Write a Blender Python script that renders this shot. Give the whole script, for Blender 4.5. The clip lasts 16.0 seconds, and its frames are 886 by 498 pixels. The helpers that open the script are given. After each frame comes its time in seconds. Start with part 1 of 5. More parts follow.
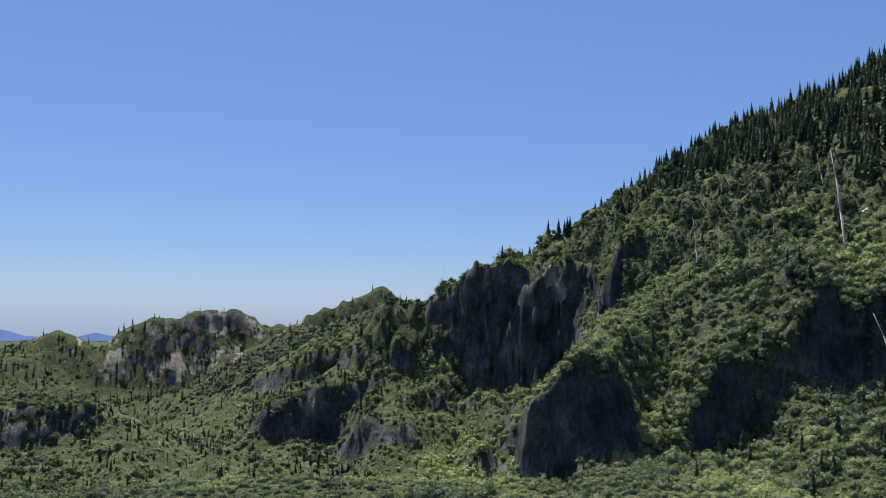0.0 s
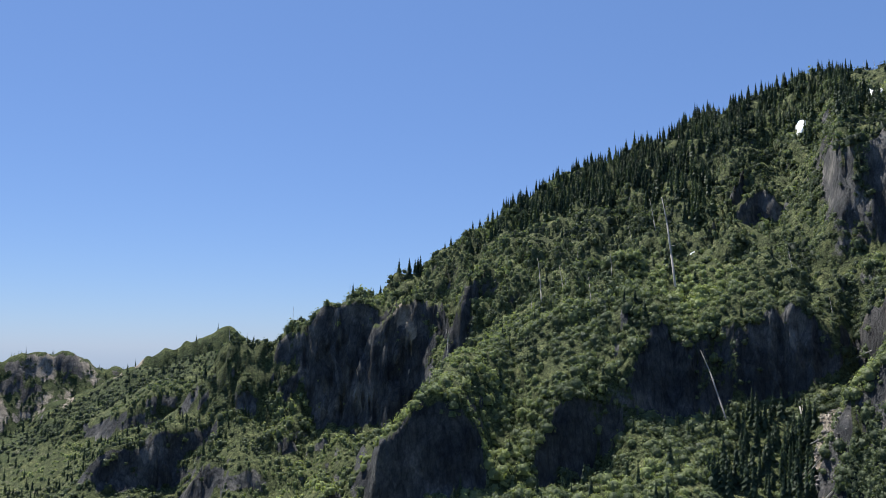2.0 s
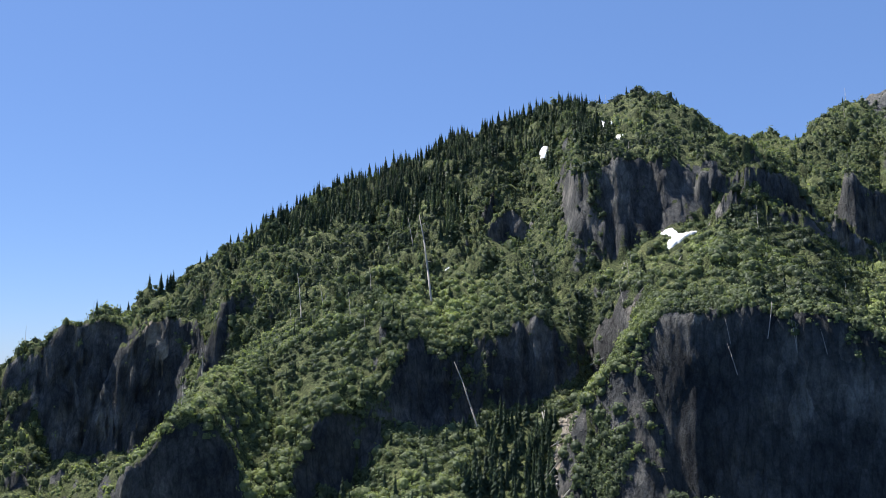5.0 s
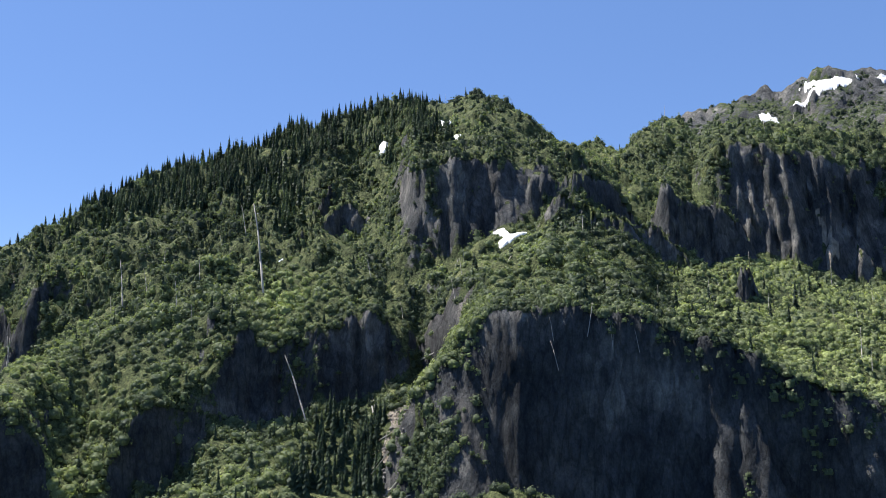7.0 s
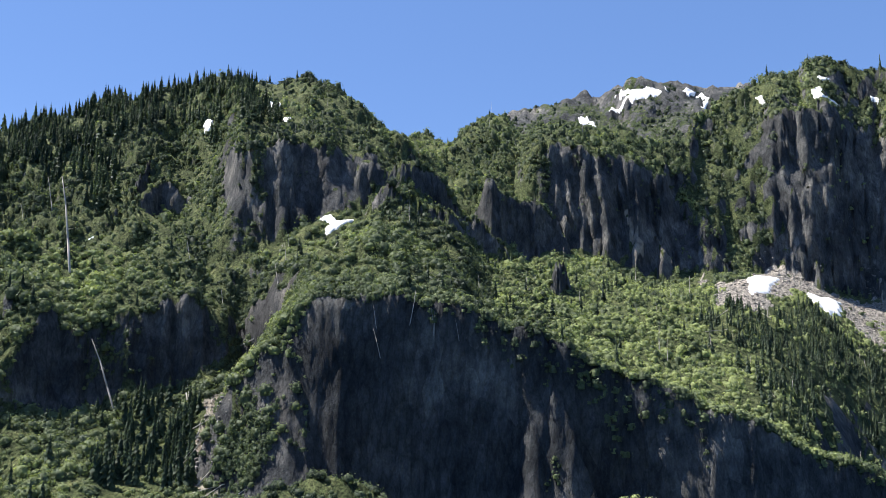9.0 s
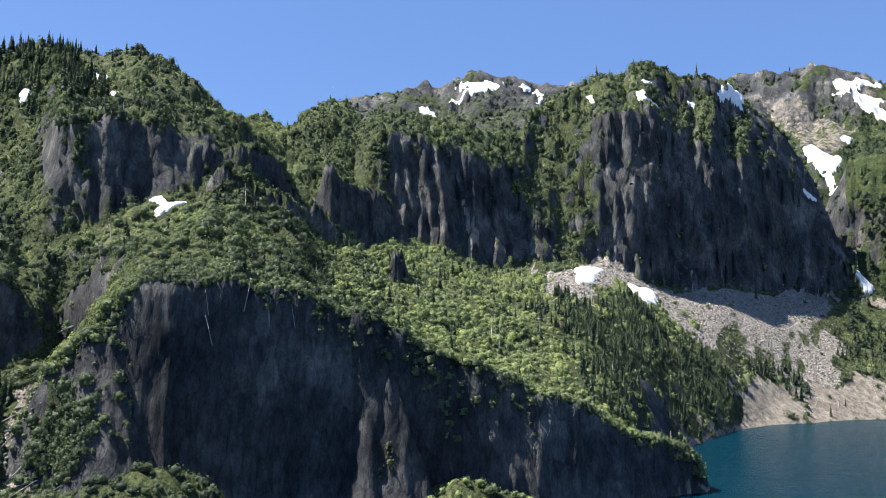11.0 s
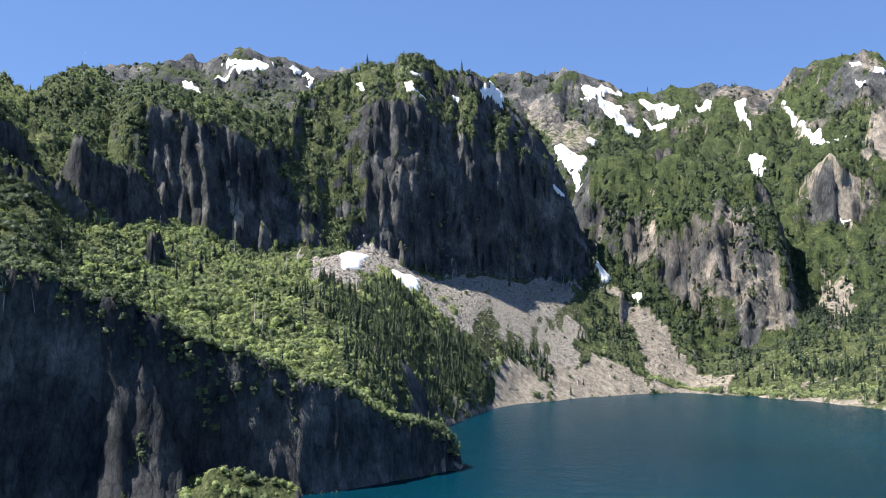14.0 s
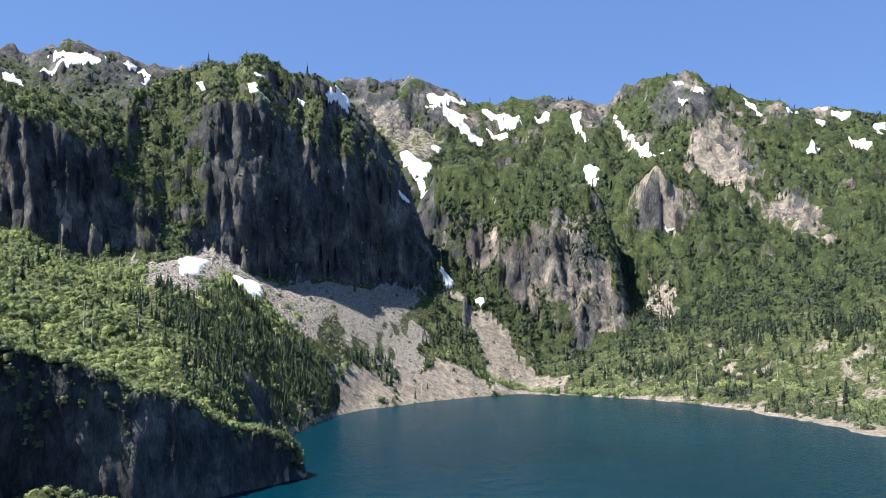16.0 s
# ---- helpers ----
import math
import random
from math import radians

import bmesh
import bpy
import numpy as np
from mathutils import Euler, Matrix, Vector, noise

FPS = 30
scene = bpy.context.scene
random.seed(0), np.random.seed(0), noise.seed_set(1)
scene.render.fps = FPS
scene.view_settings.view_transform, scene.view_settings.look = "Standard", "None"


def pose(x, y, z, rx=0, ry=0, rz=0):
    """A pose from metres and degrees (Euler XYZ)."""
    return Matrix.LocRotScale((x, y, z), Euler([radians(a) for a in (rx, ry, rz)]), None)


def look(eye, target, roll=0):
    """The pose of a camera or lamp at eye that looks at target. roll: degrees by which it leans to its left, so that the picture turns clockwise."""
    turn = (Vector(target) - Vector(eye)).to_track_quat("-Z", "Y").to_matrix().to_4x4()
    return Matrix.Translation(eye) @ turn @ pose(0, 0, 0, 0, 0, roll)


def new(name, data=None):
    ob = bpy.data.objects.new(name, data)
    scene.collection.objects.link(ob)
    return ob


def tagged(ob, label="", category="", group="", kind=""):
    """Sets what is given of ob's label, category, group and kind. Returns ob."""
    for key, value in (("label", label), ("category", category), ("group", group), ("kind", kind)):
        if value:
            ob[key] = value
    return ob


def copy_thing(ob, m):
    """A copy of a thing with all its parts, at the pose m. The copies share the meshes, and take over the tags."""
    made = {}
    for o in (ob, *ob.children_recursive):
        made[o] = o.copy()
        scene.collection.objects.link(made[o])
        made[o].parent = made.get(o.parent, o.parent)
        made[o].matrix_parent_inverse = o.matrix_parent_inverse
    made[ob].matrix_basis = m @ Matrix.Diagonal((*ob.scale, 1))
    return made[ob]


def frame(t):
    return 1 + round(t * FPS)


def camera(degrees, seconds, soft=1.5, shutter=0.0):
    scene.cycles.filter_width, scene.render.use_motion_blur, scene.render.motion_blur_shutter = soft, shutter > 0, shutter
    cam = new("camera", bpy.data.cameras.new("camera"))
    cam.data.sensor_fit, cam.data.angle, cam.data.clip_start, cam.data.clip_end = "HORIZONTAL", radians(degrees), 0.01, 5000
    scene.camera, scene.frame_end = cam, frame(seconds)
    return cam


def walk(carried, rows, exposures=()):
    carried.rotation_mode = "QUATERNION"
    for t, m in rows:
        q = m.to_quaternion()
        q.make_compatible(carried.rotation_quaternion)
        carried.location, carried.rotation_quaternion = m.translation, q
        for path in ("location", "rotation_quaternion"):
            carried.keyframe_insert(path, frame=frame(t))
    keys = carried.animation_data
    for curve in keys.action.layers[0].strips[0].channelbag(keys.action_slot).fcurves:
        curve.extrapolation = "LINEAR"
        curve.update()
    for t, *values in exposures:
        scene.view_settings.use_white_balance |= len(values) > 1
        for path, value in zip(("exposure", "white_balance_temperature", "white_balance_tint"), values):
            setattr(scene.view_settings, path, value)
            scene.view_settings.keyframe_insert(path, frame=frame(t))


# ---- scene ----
# the camera hovers over the lake and turns to its right
cam = camera(55.6, 16.0, soft=0.65)
TURNS = [  # seconds, pitch, roll, heading
    (0, 94.00, -0.75, -0.05),
    (0.5, 94.70, -0.68, -2.55),
    (1, 95.42, -0.63, -5.17),
    (1.5, 96.12, -0.51, -7.71),
    (2, 96.76, -0.30, -10.18),
    (2.5, 97.27, 0.08, -12.69),
    (3, 97.59, 0.43, -15.11),
    (3.5, 97.81, 0.81, -17.82),
    (4, 97.89, 1.09, -20.67),
    (6.5, 97.12, 0.85, -34.83),
    (7, 97.07, 0.58, -37.69),
    (7.5, 96.97, 0.33, -40.56),
    (8, 96.73, 0.18, -43.49),
    (8.5, 96.45, -0.01, -46.67),
    (9, 96.19, -0.21, -49.67),
    (11.5, 95.13, -0.26, -63.56),
    (12, 94.89, -0.28, -66.47),
    (12.5, 94.67, -0.29, -69.09),
    (13, 94.50, -0.35, -71.50),
    (13.5, 94.40, -0.41, -73.98),
    (14, 94.44, -0.38, -76.61),
    (14.5, 94.57, -0.24, -79.32),
    (15, 94.71, -0.06, -82.00),
    (15.5, 94.81, 0.10, -84.60),
    (16, 94.83, 0.25, -87.10),
]
EXPOSURES = [(0.0, 0.84), (4.0, 1.1), (8.0, 1.24), (12.0, 1.33), (16.0, 1.27)]
walk(cam, [(t, pose(0, 0, 60.0, rx, ry, rz)) for t, rx, ry, rz in TURNS], EXPOSURES)

# ---- sky and sun
SUN_BEARING, SUN_HEIGHT = -20.0, 60.5
world = bpy.data.worlds.new("world")
scene.world = world
world.use_nodes = True
wn = world.node_tree.nodes
wn.clear()
sky = wn.new("ShaderNodeTexSky")
sky.sky_type, sky.sun_disc = "NISHITA", False
sky.sun_elevation, sky.sun_rotation = radians(SUN_HEIGHT), radians(SUN_BEARING)
sky.altitude, sky.air_density, sky.dust_density, sky.ozone_density = 800, 1.0, 0.25, 1.5
background = wn.new("ShaderNodeBackground")
background.inputs["Strength"].default_value = 0.062
out = wn.new("ShaderNodeOutputWorld")
clear = wn.new("ShaderNodeMix")
clear.data_type, clear.blend_type = "RGBA", "MULTIPLY"
clear.inputs[0].default_value, clear.inputs[7].default_value = 1.0, (0.80, 0.93, 1.22, 1.0)
world.node_tree.links.new(sky.outputs[0], clear.inputs[6])
even = wn.new("ShaderNodeMix")
even.data_type = "RGBA"
even.inputs[0].default_value, even.inputs[7].default_value = 0.55, (1.25, 2.4, 5.2, 1.0)
world.node_tree.links.new(clear.outputs[2], even.inputs[6])
world.node_tree.links.new(even.outputs[2], background.inputs[0])
world.node_tree.links.new(background.outputs[0], out.inputs[0])
sun = new("sun", bpy.data.lights.new("sun", "SUN"))
sun.data.energy, sun.data.angle, sun.data.color = 5.0, radians(0.53), (1.0, 0.95, 0.87)
toward = Vector((math.sin(radians(SUN_BEARING)) * math.cos(radians(SUN_HEIGHT)), math.cos(radians(SUN_BEARING)) * math.cos(radians(SUN_HEIGHT)), math.sin(radians(SUN_HEIGHT))))
sun.matrix_world = look(toward * 900, (0, 0, 0))


# ---- materials
class Nodes:
    """A small writer of node materials."""

    def __init__(self, name):
        self.mat = bpy.data.materials.new(name)
        self.mat.use_nodes = True
        self.tree = self.mat.node_tree
        self.tree.nodes.clear()
        self.place = self.add("ShaderNodeTexCoord").outputs["Object"]

    def add(self, kind, **values):
        node = self.tree.nodes.new(kind)
        for key, value in values.items():
            self.put(node.inputs[key.replace("_", " ")], value)
        return node

    def put(self, socket, value):
        if isinstance(value, bpy.types.NodeSocket):
            self.tree.links.new(value, socket)
        else:
            socket.default_value = value

    def noise(self, scale, detail=4.0, rough=0.55, stretch=(1, 1, 1)):
        m = self.add("ShaderNodeMapping", Vector=self.place, Scale=stretch)
        return self.add("ShaderNodeTexNoise", Vector=m.outputs[0], Scale=scale, Detail=detail, Roughness=rough).outputs["Fac"]

    def cells(self, scale, feature="F1"):
        n = self.add("ShaderNodeTexVoronoi", Vector=self.place, Scale=scale)
        n.feature = feature
        return n.outputs

    def ramp(self, fac, *stops):
        n = self.add("ShaderNodeValToRGB", Fac=fac)
        e = n.color_ramp.elements
        while len(e) < len(stops):
            e.new(0.5)
        for el, (at, colour) in zip(e, stops):
            el.position = at
            el.color = (*colour, 1) if len(colour) == 3 else colour
        return n.outputs["Color"]

    def mix(self, fac, a, b, mode="MIX"):
        n = self.tree.nodes.new("ShaderNodeMix")
        n.data_type, n.blend_type = "RGBA", mode
        for key, value in ((0, fac), (6, a), (7, b)):
            self.put(n.inputs[key], (*value, 1) if isinstance(value, tuple) and len(value) == 3 else value)
        return n.outputs[2]

    def maths(self, op, a, b=0.0):
        n = self.tree.nodes.new("ShaderNodeMath")
        n.operation = op
        self.put(n.inputs[0], a)
        self.put(n.inputs[1], b)
        return n.outputs[0]

    def bump(self, height, strength, distance):
        return self.add("ShaderNodeBump", Height=height, Strength=strength, Distance=distance).outputs[0]

    def end(self, shader):
        o = self.tree.nodes.new("ShaderNodeOutputMaterial")
        self.tree.links.new(shader, o.inputs[0])
        return self.mat

    def surface(self, colour, rough=0.9, normal=None, spec=0.2, metal=0.0):
        n = self.add("ShaderNodeBsdfPrincipled", Base_Color=colour, Roughness=rough, Metallic=metal)
        n.inputs["Specular IOR Level"].default_value = spec
        if normal is not None:
            self.put(n.inputs["Normal"], normal)
        return self.end(n.outputs[0])


def rock_colour(n):
    tone = n.ramp(n.noise(0.035, 6, 0.62), (0.34, (0.045, 0.05, 0.057)), (0.52, (0.095, 0.099, 0.104)), (0.72, (0.26, 0.252, 0.24)))
    streak = n.ramp(n.noise(0.5, 7, 0.68, (1, 1, 0.4)), (0.36, (0.68, 0.69, 0.7)), (0.62, (1.18, 1.17, 1.15)))
    rust = n.ramp(n.noise(0.018, 3, 0.5, (1, 1, 0.4)), (0.58, (1, 1, 1)), (0.8, (1.1, 1.0, 0.92)))
    m = n.add("ShaderNodeMapping", Vector=n.place, Scale=(0.24, 0.24, 0.085))
    block = n.add("ShaderNodeTexVoronoi", Vector=m.outputs[0], Scale=1.0)
    face = n.ramp(block.outputs["Color"], (0.1, (0.72, 0.72, 0.73)), (0.6, (1.0, 1.0, 1.0)), (0.95, (1.35, 1.32, 1.28)))
    m = n.add("ShaderNodeMapping", Vector=n.place, Scale=(0.42, 0.42, 0.13))
    wobble = n.mix(0.35, m.outputs[0], n.add("ShaderNodeTexNoise", Vector=m.outputs[0], Scale=1.3, Detail=3.0).outputs["Color"])
    crack = n.add("ShaderNodeTexVoronoi", Vector=wobble, Scale=1.0)
    crack.feature = "DISTANCE_TO_EDGE"
    joint = n.ramp(crack.outputs["Distance"], (0.0, (0.72, 0.72, 0.73)), (0.12, (1, 1, 1)))
    grain = n.ramp(n.noise(1.6, 5, 0.75, (1, 1, 0.7)), (0.35, (0.75, 0.75, 0.75)), (0.65, (1.2, 1.19, 1.17)))
    tone = n.mix(1.0, n.mix(1.0, tone, joint, "MULTIPLY"), grain, "MULTIPLY")
    return n.mix(1.0, n.mix(1.0, n.mix(1.0, tone, streak, "MULTIPLY"), rust, "MULTIPLY"), face, "MULTIPLY")


def ground_material():
    n = Nodes("mountain_ground")
    cover = n.add("ShaderNodeAttribute")
    cover.attribute_name = "cover"
    part = n.add("ShaderNodeSeparateColor", Color=cover.outputs["Color"])
    veg, scree, tan = part.outputs
    rock = rock_colour(n)
    warm = n.add("ShaderNodeAttribute")
    warm.attribute_name = "warm"
    rock = n.mix(warm.outputs["Fac"], rock, n.mix(1.0, rock, (2.0, 1.75, 1.5), "MULTIPLY"))
    turf = n.ramp(n.noise(0.12, 6, 0.7), (0.32, (0.038, 0.05, 0.024)), (0.52, (0.085, 0.105, 0.046)), (0.75, (0.21, 0.22, 0.1)))
    turf = n.mix(cover.outputs["Alpha"], n.ramp(n.noise(0.12, 6, 0.7), (0.32, (0.022, 0.036, 0.018)), (0.52, (0.045, 0.066, 0.026)), (0.75, (0.12, 0.135, 0.05))), turf)
    tuft = n.ramp(n.noise(0.75, 6, 0.78), (0.38, (0.28, 0.3, 0.3)), (0.5, (0.85, 0.85, 0.85)), (0.64, (1.5, 1.5, 1.4)))
    turf = n.mix(1.0, turf, tuft, "MULTIPLY")
    turf = n.mix(n.ramp(n.noise(1.2, 3, 0.6), (0.62, (0, 0, 0)), (0.85, (1, 1, 1))), turf, (0.17, 0.15, 0.09))
    stones = n.ramp(n.cells(1.05)["Color"], (0.0, (0.11, 0.1, 0.09)), (0.5, (0.34, 0.308, 0.27)), (1.0, (0.6, 0.55, 0.49)))
    stones = n.mix(0.2, stones, n.ramp(n.noise(0.05, 5, 0.6), (0.3, (0.22, 0.2, 0.175)), (0.7, (0.37, 0.332, 0.29))), "MIX")
    gravel = n.ramp(n.noise(0.16, 6, 0.7), (0.3, (0.18, 0.155, 0.128)), (0.52, (0.32, 0.28, 0.23)), (0.75, (0.48, 0.425, 0.355)))
    gravel = n.mix(0.8, gravel, n.ramp(n.noise(0.35, 6, 0.75, (1, 1, 0.35)), (0.34, (0.45, 0.45, 0.46)), (0.62, (1.2, 1.2, 1.2))), "MULTIPLY")
    edge = n.maths("ADD", veg, n.maths("MULTIPLY", n.maths("SUBTRACT", n.noise(0.22, 5, 0.65), 0.5), 1.3))
    colour = n.mix(n.ramp(edge, (0.42, (0, 0, 0)), (0.6, (1, 1, 1))), rock, turf)
    edge = n.maths("ADD", scree, n.maths("MULTIPLY", n.maths("SUBTRACT", n.noise(0.15, 5, 0.65), 0.5), 0.9))
    colour = n.mix(n.ramp(edge, (0.42, (0, 0, 0)), (0.6, (1, 1, 1))), colour, stones)
    edge = n.maths("ADD", tan, n.maths("MULTIPLY", n.maths("SUBTRACT", n.noise(0.15, 5, 0.65), 0.5), 0.9))
    colour = n.mix(n.ramp(edge, (0.42, (0, 0, 0)), (0.6, (1, 1, 1))), colour, gravel)
    relief = n.maths("ADD", n.noise(0.30, 8, 0.72, (1, 1, 0.45)), n.maths("MULTIPLY", n.noise(1.1, 5, 0.7, (1, 1, 0.5)), 0.6))
    rubble = n.maths("MULTIPLY", n.maths("MULTIPLY", n.cells(0.75)["Distance"], -1.1), scree)
    return n.surface(colour, 0.93, n.bump(n.maths("ADD", relief, rubble), 1.0, 2.2), 0.12)


def leaf_material(name, dark, mid, light, glow=0.35):
    n = Nodes(name)
    tint = n.add("ShaderNodeAttribute")
    tint.attribute_name = "tint"
    island = n.add("ShaderNodeNewGeometry").outputs["Random Per Island"]
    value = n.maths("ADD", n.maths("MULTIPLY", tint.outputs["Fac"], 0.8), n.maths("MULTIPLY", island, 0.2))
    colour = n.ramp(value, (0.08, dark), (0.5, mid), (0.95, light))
    fleck = n.noise(2.6, 4, 0.75)
    colour = n.mix(1.0, colour, n.ramp(fleck, (0.34, (0.66, 0.66, 0.66)), (0.66, (1.25, 1.25, 1.22))), "MULTIPLY")
    bend = n.bump(n.noise(1.7, 4, 0.7), 0.7, 0.7)
    d = n.add("ShaderNodeBsdfDiffuse", Color=colour, Roughness=0.6, Normal=bend)
    t = n.add("ShaderNodeBsdfTranslucent", Color=n.mix(1.0, colour, (1.1, 1.2, 0.65), "MULTIPLY"), Normal=bend)
    g = n.add("ShaderNodeBsdfGlossy", Color=(0.75, 0.8, 0.8, 1), Roughness=0.5)
    m = n.add("ShaderNodeMixShader", Fac=glow)
    n.put(m.inputs[1], d.outputs[0])
    n.put(m.inputs[2], t.outputs[0])
    m2 = n.add("ShaderNodeMixShader", Fac=0.012)
    n.put(m2.inputs[1], m.outputs[0])
    n.put(m2.inputs[2], g.outputs[0])
    return n.end(m2.outputs[0])


GROUND = ground_material()
SHRUB = leaf_material("alder_leaves", (0.052, 0.07, 0.048), (0.16, 0.196, 0.105), (0.42, 0.475, 0.2), 0.28)
NEEDLE = leaf_material("fir_needles", (0.022, 0.038, 0.027), (0.062, 0.09, 0.056), (0.16, 0.20, 0.09), 0.22)
n = Nodes("fir_bark")
BARK = n.surface(n.ramp(n.noise(2.0, 4, 0.6, (1, 1, 0.2)), (0.3, (0.07, 0.055, 0.045)), (0.7, (0.17, 0.145, 0.12))), 0.95)
n = Nodes("bleached_wood")
DEADWOOD = n.surface(n.ramp(n.noise(1.6, 5, 0.6, (1, 1, 0.15)), (0.3, (0.27, 0.25, 0.225)), (0.7, (0.55, 0.52, 0.475))), 0.85)
n = Nodes("old_snow")
SNOW_MAT = n.surface(n.ramp(n.noise(0.25, 5, 0.65), (0.3, (0.70, 0.69, 0.67)), (0.6, (0.86, 0.87, 0.88))), 0.7, n.bump(n.noise(0.5, 4), 0.5, 0.6), 0.3)
n = Nodes("grey_stone")
rand = n.add("ShaderNodeNewGeometry").outputs["Random Per Island"]
STONE = n.surface(n.mix(0.4, n.ramp(rand, (0.0, (0.1, 0.094, 0.088)), (1.0, (0.32, 0.293, 0.265))), n.ramp(n.noise(1.5, 5, 0.6), (0.3, (0.11, 0.102, 0.095)), (0.7, (0.27, 0.246, 0.22)))), 0.92)


def water_material():
    n = Nodes("lake_water")
    tone = n.ramp(n.noise(0.006, 4, 0.5), (0.35, (0.0004, 0.017, 0.03)), (0.7, (0.0008, 0.024, 0.041)))
    ripple = n.maths("ADD", n.noise(0.55, 3, 0.6), n.maths("MULTIPLY", n.noise(0.09, 3, 0.5), 1.5))
    return n.surface(tone, 0.2, n.bump(ripple, 0.9, 0.8), 0.04)


WATER = water_material()
# distance haze painted as blue emission; these hills are no light source
n = Nodes("far_haze_glow")
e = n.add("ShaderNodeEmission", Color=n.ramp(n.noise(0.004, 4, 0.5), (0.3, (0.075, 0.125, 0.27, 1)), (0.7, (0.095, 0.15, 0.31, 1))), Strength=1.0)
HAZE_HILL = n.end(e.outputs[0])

# ---- the land
# -- terrain: bearing in degrees (0 = +y, clockwise), metres from the viewpoint, metres above the lake
EYE_Z = 60.0
AZ0, AZ1 = -60.0, 300.0
FINE = np.arange(AZ0, AZ1 + 0.05, 0.1)


def line(*rows):
    """A breakline of the land, as radius and height on the fine ring of bearings, with its ends."""
    az, r, z = (np.array(c, float) for c in zip(*rows))
    k = np.exp(-0.5 * (np.arange(-9, 10) / 2.6) ** 2)
    k /= k.sum()
    soft = [np.convolve(np.pad(np.interp(FINE, az, c), 9, mode="edge"), k, mode="valid") for c in (r, z)]
    return soft[0], soft[1], az[0], az[-1]


def lattice(i, j, seed):
    n = (i * 374761393 + j * 668265263 + seed * 974634521) & 0x7FFFFFFF
    n = ((n ^ (n >> 13)) * 1274126177) & 0x7FFFFFFF
    return ((n ^ (n >> 16)) & 0xFFFF) / 32767.5 - 1.0


def vnoise(x, y, seed=0):
    i, j = np.floor(x).astype(np.int64), np.floor(y).astype(np.int64)
    u, v = x - i, y - j
    u, v = u * u * u * (u * (u * 6 - 15) + 10), v * v * v * (v * (v * 6 - 15) + 10)
    a, b = lattice(i, j, seed), lattice(i + 1, j, seed)
    c, d = lattice(i, j + 1, seed), lattice(i + 1, j + 1, seed)
    return (a + (b - a) * u) + ((c + (d - c) * u) - (a + (b - a) * u)) * v


def fbm(x, y, octaves=4, seed=0):
    total, amp = 0.0, 1.0
    for o in range(octaves):
        total = total + amp * vnoise(x * 2.03 ** o + 17.3 * o, y * 2.03 ** o - 9.1 * o, seed + o)
        amp *= 0.5
    return total


def smooth(a, b, x):
    t = np.clip((x - a) / (b - a), 0, 1)
    return t * t * (3 - 2 * t)


MAIN_FOOT = line((-4, 470, -46), (3, 470, -46), (8, 440, -20.0), (12, 450, 30.0), (14, 455, 60), (18, 458, 74), (22, 458, 76), (26, 455, 76), (30, 448, 74), (33, 425, 66), (36, 395, 64), (40, 350, 88), (44, 326, 95), (48, 318, 87), (52, 320, 75), (55, 315, 63), (57, 312, 52), (60, 313, 46), (64, 314, 41), (67, 316, 37), (70, 320, 31), (71.5, 324, 25.0), (73, 338, 16.0), (74.4, 368, 7.0), (75.6, 410, 1.5), (76.8, 442, -2.0), (78.5, 492, -2.0), (80.1, 545, -2.0), (83.9, 613, -2.0), (86.2, 664, -2.0), (88.5, 690, -2.0))
MAIN_BASE = line((-4, 600, 10.7), (2, 598, 2.4), (4.5, 590, 11.5), (7.6, 575, 20.8), (9.5, 540, 43), (14, 520, 87), (20, 505, 102), (26, 500, 107), (32, 480, 110), (36, 444, 111.6), (37.3, 445, 111.8), (40.8, 450, 118.3), (43.6, 454, 124.9), (45.1, 459, 139.4), (47, 470, 146.0), (52, 496, 113), (55, 520, 113), (57, 540, 114), (60.3, 544, 112), (64.2, 565, 102), (67, 585, 105), (70, 605, 108), (72, 622, 103.5), (73.2, 634, 102), (75.5, 655, 92.5), (76.6, 667, 91), (79.4, 704, 97), (82.7, 742, 94), (86.1, 780, 95), (88.5, 800, 88))
MAIN_RIM = line((-4, 640, 53), (-0.9, 640, 59), (0.6, 628, 74), (2.4, 620, 81), (4.7, 608, 91), (7, 605, 94), (9.5, 620, 108), (14, 585, 124), (20, 580, 146), (26, 575, 160), (32, 560, 165), (34.8, 528, 168), (35.8, 470, 170.9), (36.9, 464, 171.5), (38.9, 467, 174.1), (41.3, 471, 176.6), (43.2, 476, 167.7), (45.2, 485, 167.6), (46.7, 512, 165), (48.5, 545, 164), (52, 560, 163), (54.5, 560, 162), (56.3, 566, 193), (60.2, 580, 192), (64.1, 604, 184), (66.5, 655, 185), (69.5, 672, 208), (71.9, 662, 228), (75, 684, 231), (77.5, 732, 207.3), (81.1, 766, 206.5), (83.9, 790, 185.5), (86.1, 792, 124), (88.5, 812, 81))
